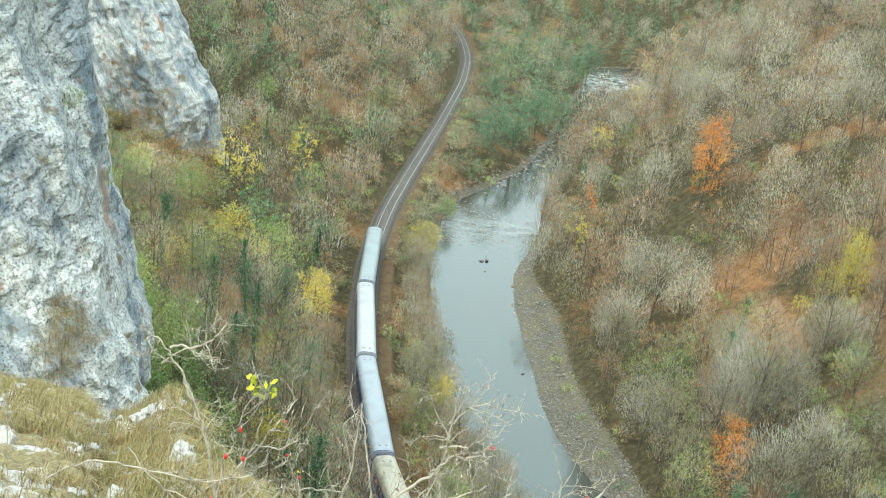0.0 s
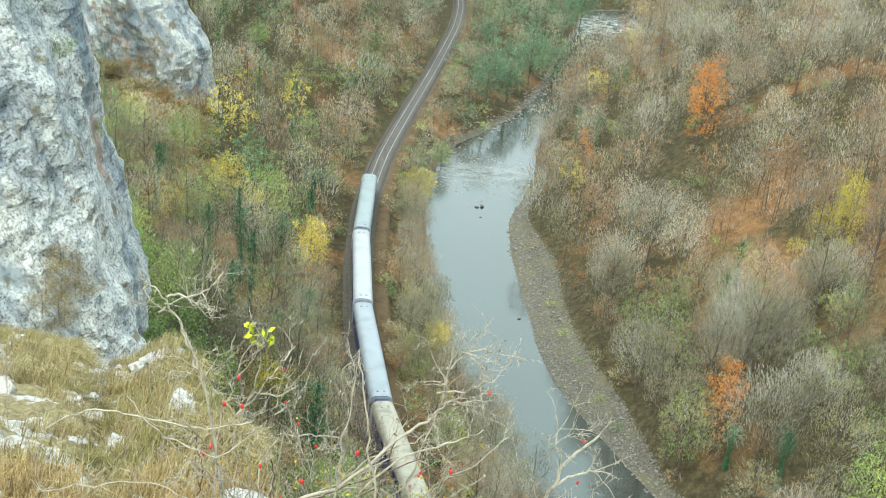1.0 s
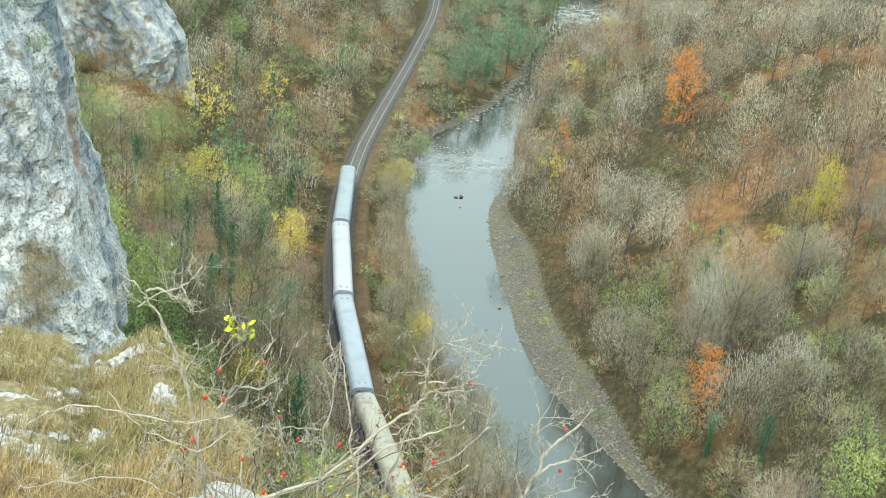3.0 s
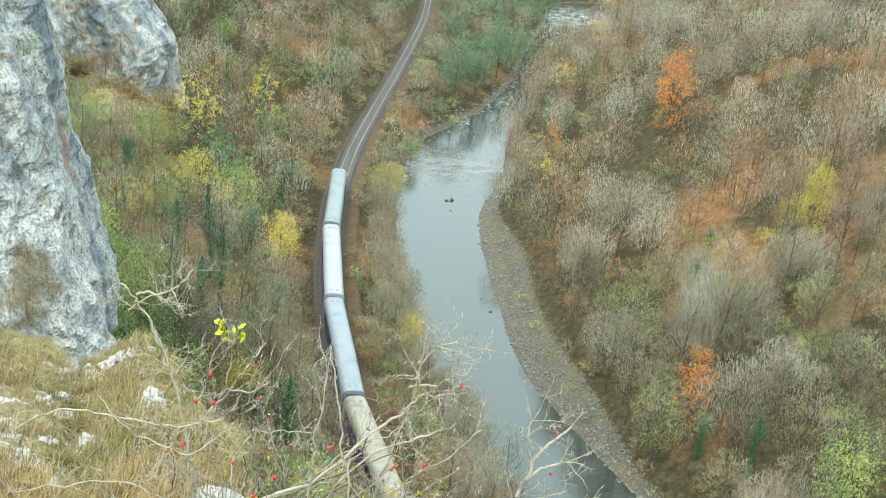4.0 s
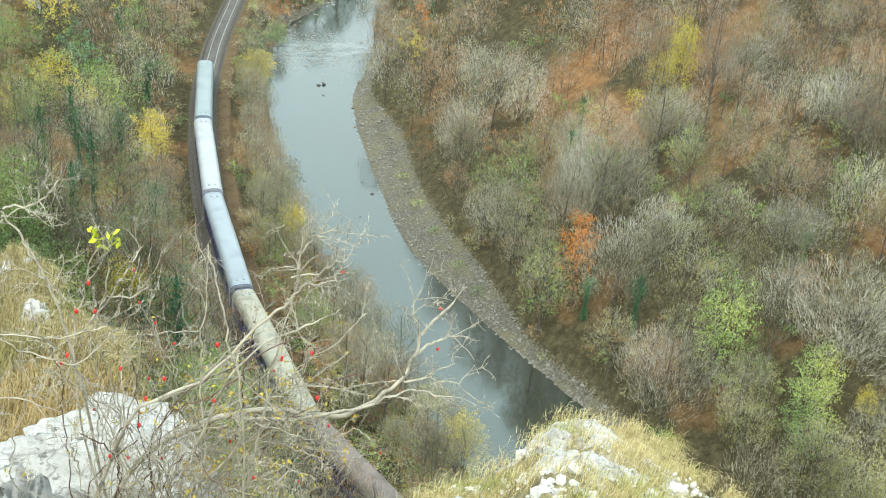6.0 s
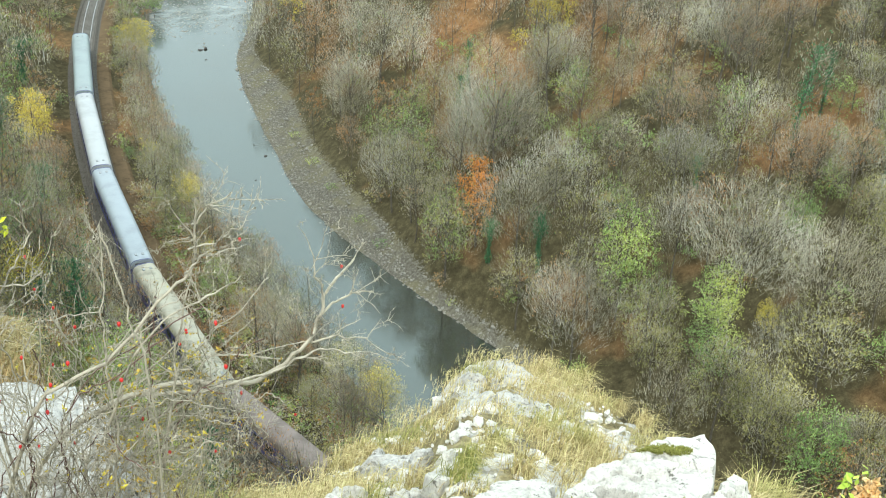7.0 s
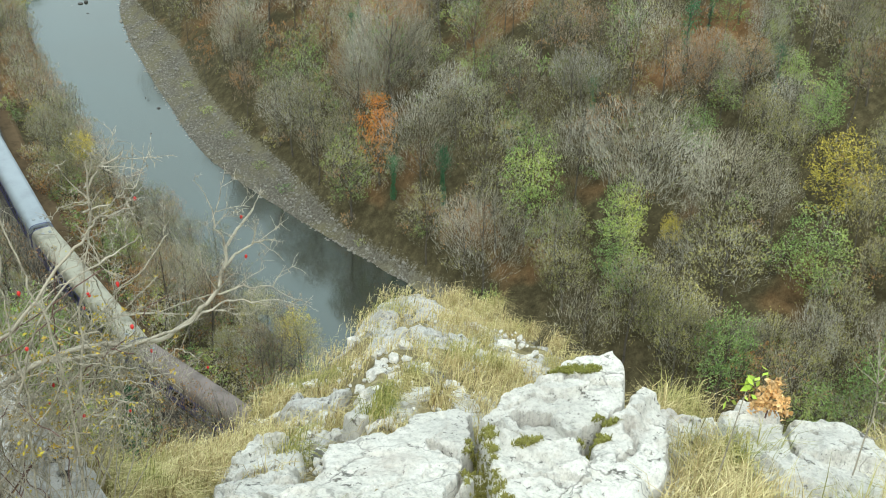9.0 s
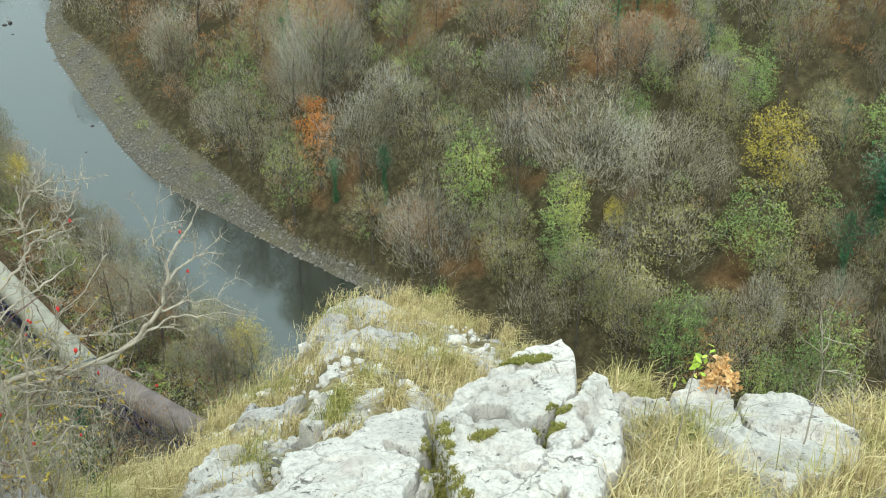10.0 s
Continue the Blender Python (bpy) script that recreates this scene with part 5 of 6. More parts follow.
OUTCROPS = [
    outcrop("smooth white limestone slab dipping into the grass", (2.09, 4.29, 71.95, 26, 0.33),
            [(1.39, 3.92), (1.63, 3.95), (1.76, 3.98), (1.99, 4.12), (2.13, 4.14), (2.19, 4.03), (2.14, 3.85), (2.0, 3.59), (1.82, 3.3), (1.62, 3.05), (1.3, 2.9), (0.98, 3.1), (1.02, 3.55), (1.27, 3.68)],
            [([(1.86, 3.72), (1.93, 3.62), (1.88, 3.45), (1.68, 3.25)], 0.018, 0.10), ([(1.27, 3.41), (1.45, 3.46), (1.6, 3.44)], 0.012, 0.03)], 3, rough=0.6, drop=0.3, rim=0.03),
    outcrop("upper plate of the cracked white limestone block", (3.04, 4.31, 72.03, 38, 0.145),
            [(2.13, 3.8), (2.28, 3.88), (2.51, 4.0), (2.67, 4.02), (2.86, 4.12), (3.03, 4.17), (3.15, 4.13), (3.15, 4.03), (3.05, 3.82), (3.0, 3.74), (2.78, 3.58), (2.55, 3.48), (2.5, 3.53), (2.55, 3.72), (2.45, 3.76), (2.33, 3.79), (2.15, 3.73)],
            [([(2.6, 3.98), (2.76, 3.97), (2.9, 3.88), (3.02, 3.82)], 0.014, 0.05), ([(2.3, 3.84), (2.5, 3.86), (2.62, 3.8)], 0.010, 0.03)], 8, rough=0.6, drop=0.22, rim=0.022),
    outcrop("lower face of the cracked white limestone block", (3.04, 4.31, 72.01, 33, 0.19),
            [(2.12, 3.67), (2.31, 3.755), (2.46, 3.73), (2.53, 3.68), (2.48, 3.5), (2.53, 3.44), (2.4, 3.2), (2.35, 3.0), (2.2, 2.7), (1.7, 2.7), (1.88, 3.15), (2.02, 3.39)],
            [([(2.2, 3.68), (2.26, 3.5), (2.4, 3.42)], 0.014, 0.06), ([(2.0, 3.3), (2.2, 3.22), (2.36, 3.1)], 0.010, 0.03)], 11, rough=0.9, drop=0.22, rim=0.022),
    outcrop("broken shoulder of the cracked limestone block", (2.7, 3.5, 72.14, 58, 0.28),
            [(3.06, 3.78), (3.17, 3.85), (3.21, 3.68), (3.13, 3.53), (2.94, 3.3), (2.71, 3.05), (2.39, 2.78), (2.26, 2.72), (2.39, 3.01), (2.44, 3.2), (2.555, 3.42), (2.78, 3.56), (2.98, 3.72)],
            [([(2.85, 3.5), (2.8, 3.35), (2.6, 3.2)], 0.016, 0.08), ([(2.95, 3.6), (3.05, 3.52)], 0.012, 0.06)], 19, rough=0.9, drop=0.26, rim=0.022),
    outcrop("low grey limestone flank beside dry grass", (3.3, 3.9, 71.45, 38, 0.35),
            [(3.72, 4.36), (3.82, 4.38), (3.93, 4.26), (3.85, 4.0), (3.72, 3.83), (3.39, 3.52), (2.95, 3.22), (2.72, 3.17), (3.2, 3.76), (3.5, 4.1)],
            [([(3.5, 4.1), (3.45, 3.8), (3.3, 3.6)], 0.03, 0.2)], 14, rough=1.8),
    outcrop("pale limestone slab on the ledge's outer rim", (4.2, 3.75, 71.38, 46, 0.45),
            [(3.95, 4.06), (4.21, 4.13), (4.36, 4.04), (4.3, 3.83), (4.47, 3.86), (4.7, 3.81), (4.76, 3.62), (4.69, 3.38), (4.56, 3.17), (4.36, 2.97), (4.01, 2.74), (3.55, 2.74), (3.55, 3.11), (3.8, 3.66)],
            [([(4.32, 3.85), (4.1, 3.6), (3.9, 3.3)], 0.03, 0.16), ([(4.5, 3.5), (4.2, 3.3)], 0.015, 0.06)], 25, rough=1.1),
    outcrop("flat limestone slab half grown over with grass", (1.2, 4.7, 71.50, 15, 0.62),
            [(0.8, 3.93), (1.14, 4.82), (1.34, 4.97), (1.47, 4.85), (1.44, 4.47), (1.21, 3.86), (1.14, 3.34), (0.94, 3.04), (0.63, 3.18)],
            [([(0.8, 4.2), (1.1, 4.3), (1.4, 4.2)], 0.04, 0.2), ([(1.0, 3.7), (1.2, 3.6)], 0.03, 0.15)], 49, rough=1.6),
    outcrop("bare weathered limestone crest at the ledge's tip", (0.06,),
            [(3.0, 7.9), (3.4, 8.7), (3.75, 9.6), (4.2, 10.3), (4.75, 10.75), (5.0, 10.7), (4.85, 9.6), (4.75, 8.7), (4.2, 7.7), (3.3, 7.3)], [([(3.6, 8.2), (4.0, 9.0), (4.4, 10.0)], 0.05, 0.25), ([(3.5, 8.9), (4.1, 8.6), (4.6, 8.8)], 0.04, 0.2)], 61, ROCK_MID, cell=0.024, rough=1.3, drop=0.12, grain=0.42),
    outcrop("broken limestone ribs on the ledge's shoulder", (0.02,),
            [(3.8, 7.2), (4.5, 7.9), (5.05, 7.8), (5.0, 7.1), (4.3, 6.5), (3.6, 6.5)], [], 65, ROCK_MID, cell=0.022, rough=1.3, drop=0.12, grain=0.42),
    outcrop("low limestone rib in the turf", (0.14,), [(1.85, 6.4), (2.15, 6.95), (2.5, 6.85), (2.35, 6.3), (2.0, 6.15)], [], 67, ROCK_MID, cell=0.014, rough=1.4, drop=0.2, grain=0.5),
    outcrop("flat limestone rib among short grass", (0.03,), [(2.6, 6.2), (2.9, 7.2), (3.4, 7.3), (3.3, 6.6), (3.0, 6.0)], [], 69, ROCK_MID, cell=0.016, rough=1.5, drop=0.2, grain=0.5),
    outcrop("small limestone slab above a mossy tuft", (2.0, 5.3, 71.12, 20, 0.5),
            [(1.93, 5.12), (2.07, 5.35), (2.23, 5.5), (2.45, 5.53), (2.64, 5.38), (2.5, 5.21), (2.28, 5.2), (2.1, 4.98), (1.9, 4.85)],
            [([(1.9, 5.2), (2.15, 5.1)], 0.02, 0.08)], 53, rough=1.3),
]


BOULDERS = [
    boulder("pale lichened boulder under the rose bush", (-0.24, 4.04, 72.36), (0.98, 0.76, 0.74), (-10, 16, 10), 17, cuts=30, mat=ROCK_MID),
    boulder("small grey boulder at the foot of the rose bush", (-0.58, 3.45, 72.82), (0.34, 0.32, 0.34), (0, 10, 50), 21, sub=5, mat=ROCK_GREY),
    boulder("limestone knob with a grassy top on the slope", (-2.75, 20.6, 62.9), (0.7, 0.9, 1.5), (0, 8, 20), 33, cuts=34, sub=6, mat=ROCK_MID),
]


def slope_rocks():
    rng = np.random.default_rng(77)
    for k in range(96):
        az = rng.uniform(-18, -4.5) if k < 78 else rng.uniform(8, 34)
        r = rng.uniform(7, 44) if k < 78 else rng.uniform(3.2, 11)
        if r > float(np.interp(az, EDGE_AZ, EDGE_R)) * 0.97:
            continue
        x, y = r * math.sin(radians(az)), r * math.cos(radians(az))
        s = rng.uniform(0.08, 0.22) * (1.0 + r / 25) if k < 78 else rng.uniform(0.1, 0.26)
        BOULDERS.append(boulder("pale limestone rock poking out of the grass", (x, y, ground_here(x, y) - 0.1 * s), (s, s * 0.8, s * 0.7), (-20, rng.uniform(-20, 20), rng.uniform(0, 360)), 200 + k, sub=4, mat=ROCK_MID if k < 78 else ROCK_NEAR))


slope_rocks()
from mathutils.bvhtree import BVHTree


def surface_of(ob):
    bpy.context.view_layer.update()
    m = ob.matrix_basis
    return BVHTree.FromPolygons([m @ v.co for v in ob.data.vertices], [list(p.vertices) for p in ob.data.polygons])


ROCK_TREES = [surface_of(ob) for ob in OUTCROPS + BOULDERS]


def top_at(x, y):
    """Height of the ledge or of a boulder on it."""
    best = ground_here(x, y)
    for t in ROCK_TREES:
        hit = t.ray_cast(Vector((x, y, 80)), Vector((0, 0, -1)))[0]
        if hit is not None:
            best = max(best, hit.z)
    return best


def blades(rng, roots, n, length, width, lean, spread, curl=0.5):
    """Curved tapering blades round each root: vertices and faces."""
    P = np.repeat(roots, n, 0) + np.c_[rng.normal(0, spread, (len(roots) * n, 2)), np.zeros(len(roots) * n)]
    N = len(P)
    a = rng.uniform(0, 6.28, N)
    out = np.stack([np.cos(a), np.sin(a), 0 * a], -1) * rng.uniform(0.1, 0.9, N)[:, None] + lean
    L = length * rng.uniform(0.5, 1.25, N)[:, None]
    up = np.array([0, 0, 1.0])
    m = P + (up * 0.58 + out * 0.34) * L
    t = P + (up * (0.85 - curl * 0.5) + out * (0.85 + 0.3 * curl)) * L
    s = np.stack([-np.sin(a), np.cos(a), 0 * a], -1) * width * rng.uniform(0.6, 1.3, N)[:, None]
    V = np.stack([P - s, P + s, m - s * 0.75, m + s * 0.75, t], 1).reshape(-1, 3)
    b = np.arange(N)[:, None] * 5
    return V, b + [0, 1, 3, 2], b + [2, 3, 4]


def grass_mat(name, k):
    m = Mat(name, 0.8, 0.2)
    g = m.node("ShaderNodeNewGeometry")
    dry = m.ramp(g.outputs["Random Per Island"], [(0.0, (0.20, 0.15, 0.07)), (0.4, (0.42, 0.35, 0.185)), (0.8, (0.57, 0.50, 0.30)), (1.0, (0.26, 0.25, 0.08))])
    fresh = m.ramp(g.outputs["Random Per Island"], [(0.0, (0.12, 0.14, 0.04)), (0.5, (0.25, 0.255, 0.08)), (1.0, (0.40, 0.37, 0.16))])
    both = m.mix(m.ramp(m.noise(1.1 if k > 1 else 0.45, 3, 0.5), [(0.5, (0, 0, 0)), (0.62, (1, 1, 1))] if k > 1 else [(0.52, (0, 0, 0)), (0.68, (0.8, 0.8, 0.8))]), dry, fresh)
    m.color(m.mix(1.0, both, (k, k, k * 0.92), "MULTIPLY"))
    return m.m


GRASS, SLOPE_GRASS = grass_mat("dry_autumn_grass", 1.18), grass_mat("matted_slope_grass", 0.72)


def grow_grass():
    rng = np.random.default_rng(7)
    piles = {"near": Pile(), "slope": Pile()}

    def roots_in(n, az0, az1, r0, r1, bare):
        az, k = rng.uniform(az0, az1, n), rng.uniform(0, 1, n) ** 0.6
        edge = np.interp(az, EDGE_AZ, EDGE_R)
        r = r0 + (np.minimum(edge * 1.01, r1) - r0) * k
        x, y = np.sin(np.radians(az)) * r, np.cos(np.radians(az)) * r
        keep = (vnoise(np.stack([x / 0.8, y / 0.8, 0 * x], -1), 55) + 0.5 * vnoise(np.stack([x / 0.3, y / 0.3, 0 * x], -1), 56) > bare) & (r < edge * 1.02)
        x, y, az, r = x[keep], y[keep], az[keep], r[keep]
        z = ledge_z(az, r) + ledge_relief(x, y) - 0.02
        return np.stack([x, y, z], -1)

    def clear(R):
        """Roots that no boulder covers."""
        ok = [all((h := t.ray_cast(Vector((p[0], p[1], 80)), Vector((0, 0, -1)))[0]) is None or h.z < p[2] + 0.045 for t in ROCK_TREES) for p in R]
        return R[np.array(ok)] if len(R) else R

    down = np.array([0.32, 0.2, -0.2])
    for n, args, per, length, width, spread, which in (
            (1100, (6, 60, 2.4, 5.4, 0.05), 18, 0.12, 0.0020, 0.05, "near"),
            (1300, (6, 60, 2.6, 8.0, 0.36), 14, 0.17, 0.0024, 0.05, "near"),
            (1700, (8, 36, 5.0, 13, 0.22), 12, 0.15, 0.0028, 0.09, "near"),
            (420, (26.5, 36, 6.5, 13, -0.1), 30, 0.26, 0.0026, 0.07, "near"),
            (800, (40, 58, 3.0, 7.0, -0.2), 24, 0.34, 0.0026, 0.05, "near"),
            (900, (4, 17, 3.2, 7.5, -0.1), 22, 0.18, 0.0022, 0.05, "near"),
            (700, (-14, 5, 3.2, 9.0, 0.1), 26, 0.22, 0.0026, 0.06, "slope"),
            (1050, (-19, -4.5, 7.0, 22.0, 0.2), 44, 0.34, 0.0042, 0.10, "slope"),
            (950, (-19, -7.0, 16.0, 46.0, 0.2), 36, 0.55, 0.008, 0.15, "slope")):
        R = clear(roots_in(n, *args))
        V, Q, T = blades(rng, R, per, length, width, down, spread, 0.95 if which == "slope" or per == 30 else 0.6)
        p = piles[which]
        p.q.append(Q + p.n), p.t.append(T + p.n), p.v.append(V)
        p.n += len(V)
    tagged(new("grass", piles["near"].mesh("grass", [GRASS])), "long dry straw-coloured grass among the ledge's rocks", "grass", kind="stuff")
    tagged(new("grass", piles["slope"].mesh("grass", [SLOPE_GRASS])), "matted yellow-green grass on the steep slope", "grass", kind="stuff")
    R = clear(np.concatenate([roots_in(1500, -19, -2, 3.4, 9.0, -0.1), roots_in(1100, -19, -5, 8.0, 24.0, 0.1)]))
    V, Q, T = blades(rng, R, 22, 0.19, 0.0030, np.array([0.1, 0.1, 0.0]), 0.09, 0.2)
    herb = foliage_mat("withered_brown_herbs", (0.17, 0.125, 0.06), (0.26, 0.19, 0.09), (0.33, 0.27, 0.14), 1.5)
    tagged(new("dry_herbs", mesh_np("dry_herbs", V, [Q, T], [herb])), "withered orange-brown herbs in the slope's grass", "herbs", kind="stuff")
    # tussocks that stand out
    for x, y, s in ((1.42, 4.75, 0.30), (1.9, 5.3, 0.26), (2.2, 5.15, 0.2), (2.4, 5.35, 0.2), (2.6, 5.69, 0.2), (2.05, 4.95, 0.2), (2.5, 5.0, 0.22), (5.5, 9.8, 0.27), (5.3, 9.0, 0.25), (5.4, 8.2, 0.26), (5.2, 9.6, 0.24), (5.6, 9.1, 0.26), (3.6, 4.7, 0.28), (3.55, 3.75, 0.4), (3.75, 3.55, 0.4), (3.35, 3.3, 0.34), (0.85, 4.9, 0.34), (0.6, 4.6, 0.36), (1.15, 4.2, 0.3)):
        z = ground_here(x, y) - 0.03
        V, Q, T = blades(rng, np.zeros((1, 3)), 220, s * 1.1, 0.0026, np.array([0.25, 0.1, -0.1]), s * 0.2, 1.0)
        ob = new("grass_tussock", mesh_np("grass_tussock", V, [Q, T], [GRASS]))
        ob.location = (x, y, z)
        tagged(ob, "tussock of long straw-yellow grass between the rocks", "grass", "tussocks on the ledge")


grow_grass()


def moss_cushions():
    rng = np.random.default_rng(9)
    pile = Pile()
    for x, y, s in ((2.70, 4.04, 0.05), (2.80, 4.01, 0.05), (2.90, 3.98, 0.06), (2.73, 3.54, 0.06), (2.58, 3.42, 0.07), (2.24, 3.47, 0.06), (2.09, 3.68, 0.06), (2.05, 3.60, 0.07), (2.0, 3.5, 0.07), (1.95, 3.42, 0.07), (1.92, 3.33, 0.07), (1.9, 3.24, 0.08), (1.86, 3.12, 0.08), (1.83, 3.02, 0.08)):
        n = 90
        a, r = rng.uniform(0, 6.28, n), s * np.sqrt(rng.uniform(0, 1, n))
        u, v = x + 1.25 * r * np.cos(a), y + 0.6 * r * np.sin(a)
        R = np.stack([u, v, np.array([top_at(p, q) for p, q in zip(u, v)]) - 0.006], -1)
        V, Q, T = blades(rng, R, 7, 0.028, 0.004, np.zeros(3), 0.006, 0.3)
        pile.q.append(Q + pile.n), pile.t.append(T + pile.n), pile.v.append(V)
        pile.n += len(V)
    tagged(new("moss", pile.mesh("moss", [MOSS])), "olive-green moss in the cracks of the limestone", "moss", kind="stuff")


moss_cushions()


def rubble():
    """Loose white stones that lie all over the ledge."""
    rng = np.random.default_rng(15)
    src = [stone_mesh("s", 60 + k, ROCK_NEAR, 1) for k in range(5)]
    shapes = [(np.array([v.co for v in m.vertices]), np.array([list(q.vertices) for q in m.polygons])) for m in src]
    pile = Pile()
    for _ in range(2400):
        az, k = rng.uniform(8, 56), rng.uniform(0.2, 0.98) ** 0.7
        r = k * float(np.interp(az, EDGE_AZ, EDGE_R))
        x, y = r * math.sin(radians(az)), r * math.cos(radians(az))
        if vnoise(np.array([[x / 0.9, y / 0.9, 0]]), 55)[0] > 0.35:
            continue
        s = min(rng.lognormal(-3.55, 0.65), 0.13)
        V, F = shapes[rng.integers(0, 5)]
        a = rng.uniform(0, 6.28)
        R = np.array([[math.cos(a), -math.sin(a), 0], [math.sin(a), math.cos(a), 0], [0, 0, 1]])
        pile.add((V * s) @ R.T + [x, y, ground_here(x, y) - 0.1 * s], F)
    tagged(new("rubble", pile.mesh("rubble", [ROCK_NEAR])), "loose white limestone rubble on the ledge", "rubble", kind="stuff")


rubble()

# ---------------------------------------------------------------- the wild rose bush
ROSE_BARK = plain_mat("weathered_rose_twigs", (0.37, 0.34, 0.27), 0.85, 0.2, 0.5, 25.0)
ROSE_DARK = plain_mat("dark_red_rose_stems", (0.16, 0.10, 0.085), 0.8, 0.2, 0.4, 25.0)
HIP = plain_mat("red_rose_hip", (0.52, 0.022, 0.018), 0.35, 0.5, 0.15, 60.0)
ROSE_LEAF = foliage_mat("yellowing_rose_leaves", (0.30, 0.29, 0.03), (0.46, 0.40, 0.05), (0.56, 0.44, 0.08))
ROSE_DULL = foliage_mat("dull_autumn_leaves", (0.24, 0.17, 0.04), (0.38, 0.27, 0.06), (0.42, 0.35, 0.09), 6.0)


def wander(rng, p, d, length, steps, jitter, lift):
    pts = [p]
    d = d / np.linalg.norm(d)
    for _ in range(steps):
        d = d + rng.normal(0, jitter, 3) + [0, 0, lift]
        d /= np.linalg.norm(d)
        pts.append(pts[-1] + d * length / steps)
    return np.array(pts)


SHOOT_YELLOW = foliage_mat("bright_yellow_green_leaves", (0.34, 0.42, 0.03), (0.44, 0.50, 0.04), (0.52, 0.55, 0.07), 8.0)


def rose_bush():
    rng = np.random.default_rng(23)
    bush = thing("rose_bush", "leafless wild rose bush with red hips and thorny twigs", "bush", at=(-0.1, 3.3, 72.6))
    base = np.array([-0.1, 3.3, 72.6])
    mains = [
        # the thick grey branch that reaches out over the river, and its forks
        ([(-0.35, 3.5, 72.8), (-0.11, 3.35, 73.36), (0.13, 3.35, 73.5), (0.3, 3.35, 73.52), (0.49, 3.35, 73.48), (0.62, 3.35, 73.48), (0.7, 3.35, 73.52), (0.79, 3.35, 73.61), (0.83, 3.35, 73.71), (0.85, 3.35, 73.8), (0.92, 3.36, 73.86), (0.97, 3.38, 73.91)], 0.012),
        ([(0.83, 3.35, 73.71), (0.93, 3.35, 73.76), (1.03, 3.35, 73.78)], 0.0056),
        ([(0.79, 3.35, 73.61), (0.9, 3.33, 73.63), (1.0, 3.3, 73.61)], 0.0047),
        ([(0.2, 3.33, 73.50), (0.42, 3.3, 73.50), (0.61, 3.3, 73.53), (0.76, 3.3, 73.6), (0.88, 3.3, 73.58), (1.01, 3.3, 73.51)], 0.0065),
        ([(0.85, 3.35, 73.77), (0.83, 3.36, 73.88), (0.83, 3.36, 73.95)], 0.0047),
        # a leaning stem with a bare fork to the side
        ([(-0.2, 3.25, 72.9), (-0.27, 3.1, 73.8), (-0.31, 3.1, 74.03), (-0.34, 3.1, 74.2), (-0.39, 3.1, 74.31), (-0.43, 3.1, 74.4), (-0.45, 3.1, 74.45), (-0.49, 3.1, 74.49), (-0.54, 3.1, 74.51)], 0.0056),
        ([(-0.45, 3.1, 74.45), (-0.41, 3.1, 74.48), (-0.34, 3.1, 74.49), (-0.29, 3.1, 74.55)], 0.0042),
        ([(-0.48, 3.12, 74.39), (-0.41, 3.12, 74.4), (-0.34, 3.12, 74.42)], 0.0029),
        ([(-0.41, 3.05, 74.4), (-0.37, 3.05, 74.34), (-0.35, 3.05, 74.25), (-0.32, 3.05, 74.16)], 0.0038),
        ([(-0.2, 3.2, 72.9), (-0.28, 3.05, 73.81), (-0.25, 3.05, 74.06), (-0.23, 3.05, 74.16), (-0.2, 3.05, 74.3), (-0.19, 3.05, 74.35)], 0.0038),
        ([(-0.25, 3.0, 74.09), (-0.16, 3.0, 74.25), (-0.12, 3.0, 74.33), (-0.07, 3.0, 74.37)], 0.0038),
        ([(-0.22, 3.0, 74.13), (-0.18, 3.0, 74.2), (-0.11, 3.0, 74.2), (-0.06, 3.0, 74.24)], 0.0033),
        # an upright shoot with long thorns
        ([(0.2, 2.9, 73.0), (0.19, 2.6, 74.09), (0.14, 2.6, 74.3), (0.12, 2.6, 74.45), (0.1, 2.6, 74.59)], 0.0038),
        # the crooked stem in front of the line
        ([(-0.3, 3.2, 73.2), (-0.13, 3.0, 73.8), (0.06, 3.0, 73.87), (0.27, 3.0, 74.07), (0.34, 3.0, 74.17), (0.36, 3.0, 74.25), (0.37, 3.0, 74.33), (0.39, 3.0, 74.42)], 0.0065),
        ([(0.34, 3.0, 74.17), (0.42, 3.0, 74.22), (0.49, 3.0, 74.24)], 0.0038),
        ([(0.37, 3.0, 74.33), (0.44, 3.0, 74.4), (0.49, 3.0, 74.43)], 0.0038),
        ([(0.36, 3.0, 74.25), (0.43, 3.0, 74.28), (0.52, 3.0, 74.31)], 0.0033),
        ([(0.0, 3.1, 73.4), (0.13, 2.9, 73.92), (0.26, 2.9, 74.07), (0.39, 2.9, 74.14), (0.5, 2.9, 74.2)], 0.0042),
        ([(0.2, 3.2, 73.1), (0.28, 3.1, 73.66), (0.31, 3.1, 73.92), (0.36, 3.1, 74.12), (0.39, 3.1, 74.28)], 0.0047),
        ([(0.05, 3.1, 73.1), (0.09, 3.0, 73.62), (0.08, 3.0, 73.97), (0.09, 3.0, 74.13), (0.11, 3.0, 74.32)], 0.0038),
        # low arching canes over the slope
        ([(-0.75, 2.9, 74.11), (-0.61, 2.9, 74.2), (-0.47, 2.9, 74.19), (-0.32, 2.9, 74.15), (-0.17, 2.9, 74.17)], 0.0026),
        ([(-0.8, 2.9, 73.93), (-0.76, 2.9, 73.89), (-0.66, 2.9, 73.92), (-0.47, 2.9, 73.94), (-0.32, 2.9, 73.88)], 0.0016),
        ([(-0.51, 2.8, 74.29), (-0.42, 2.8, 74.17), (-0.28, 2.8, 74.12), (-0.14, 2.8, 74.23)], 0.0018),
    ]
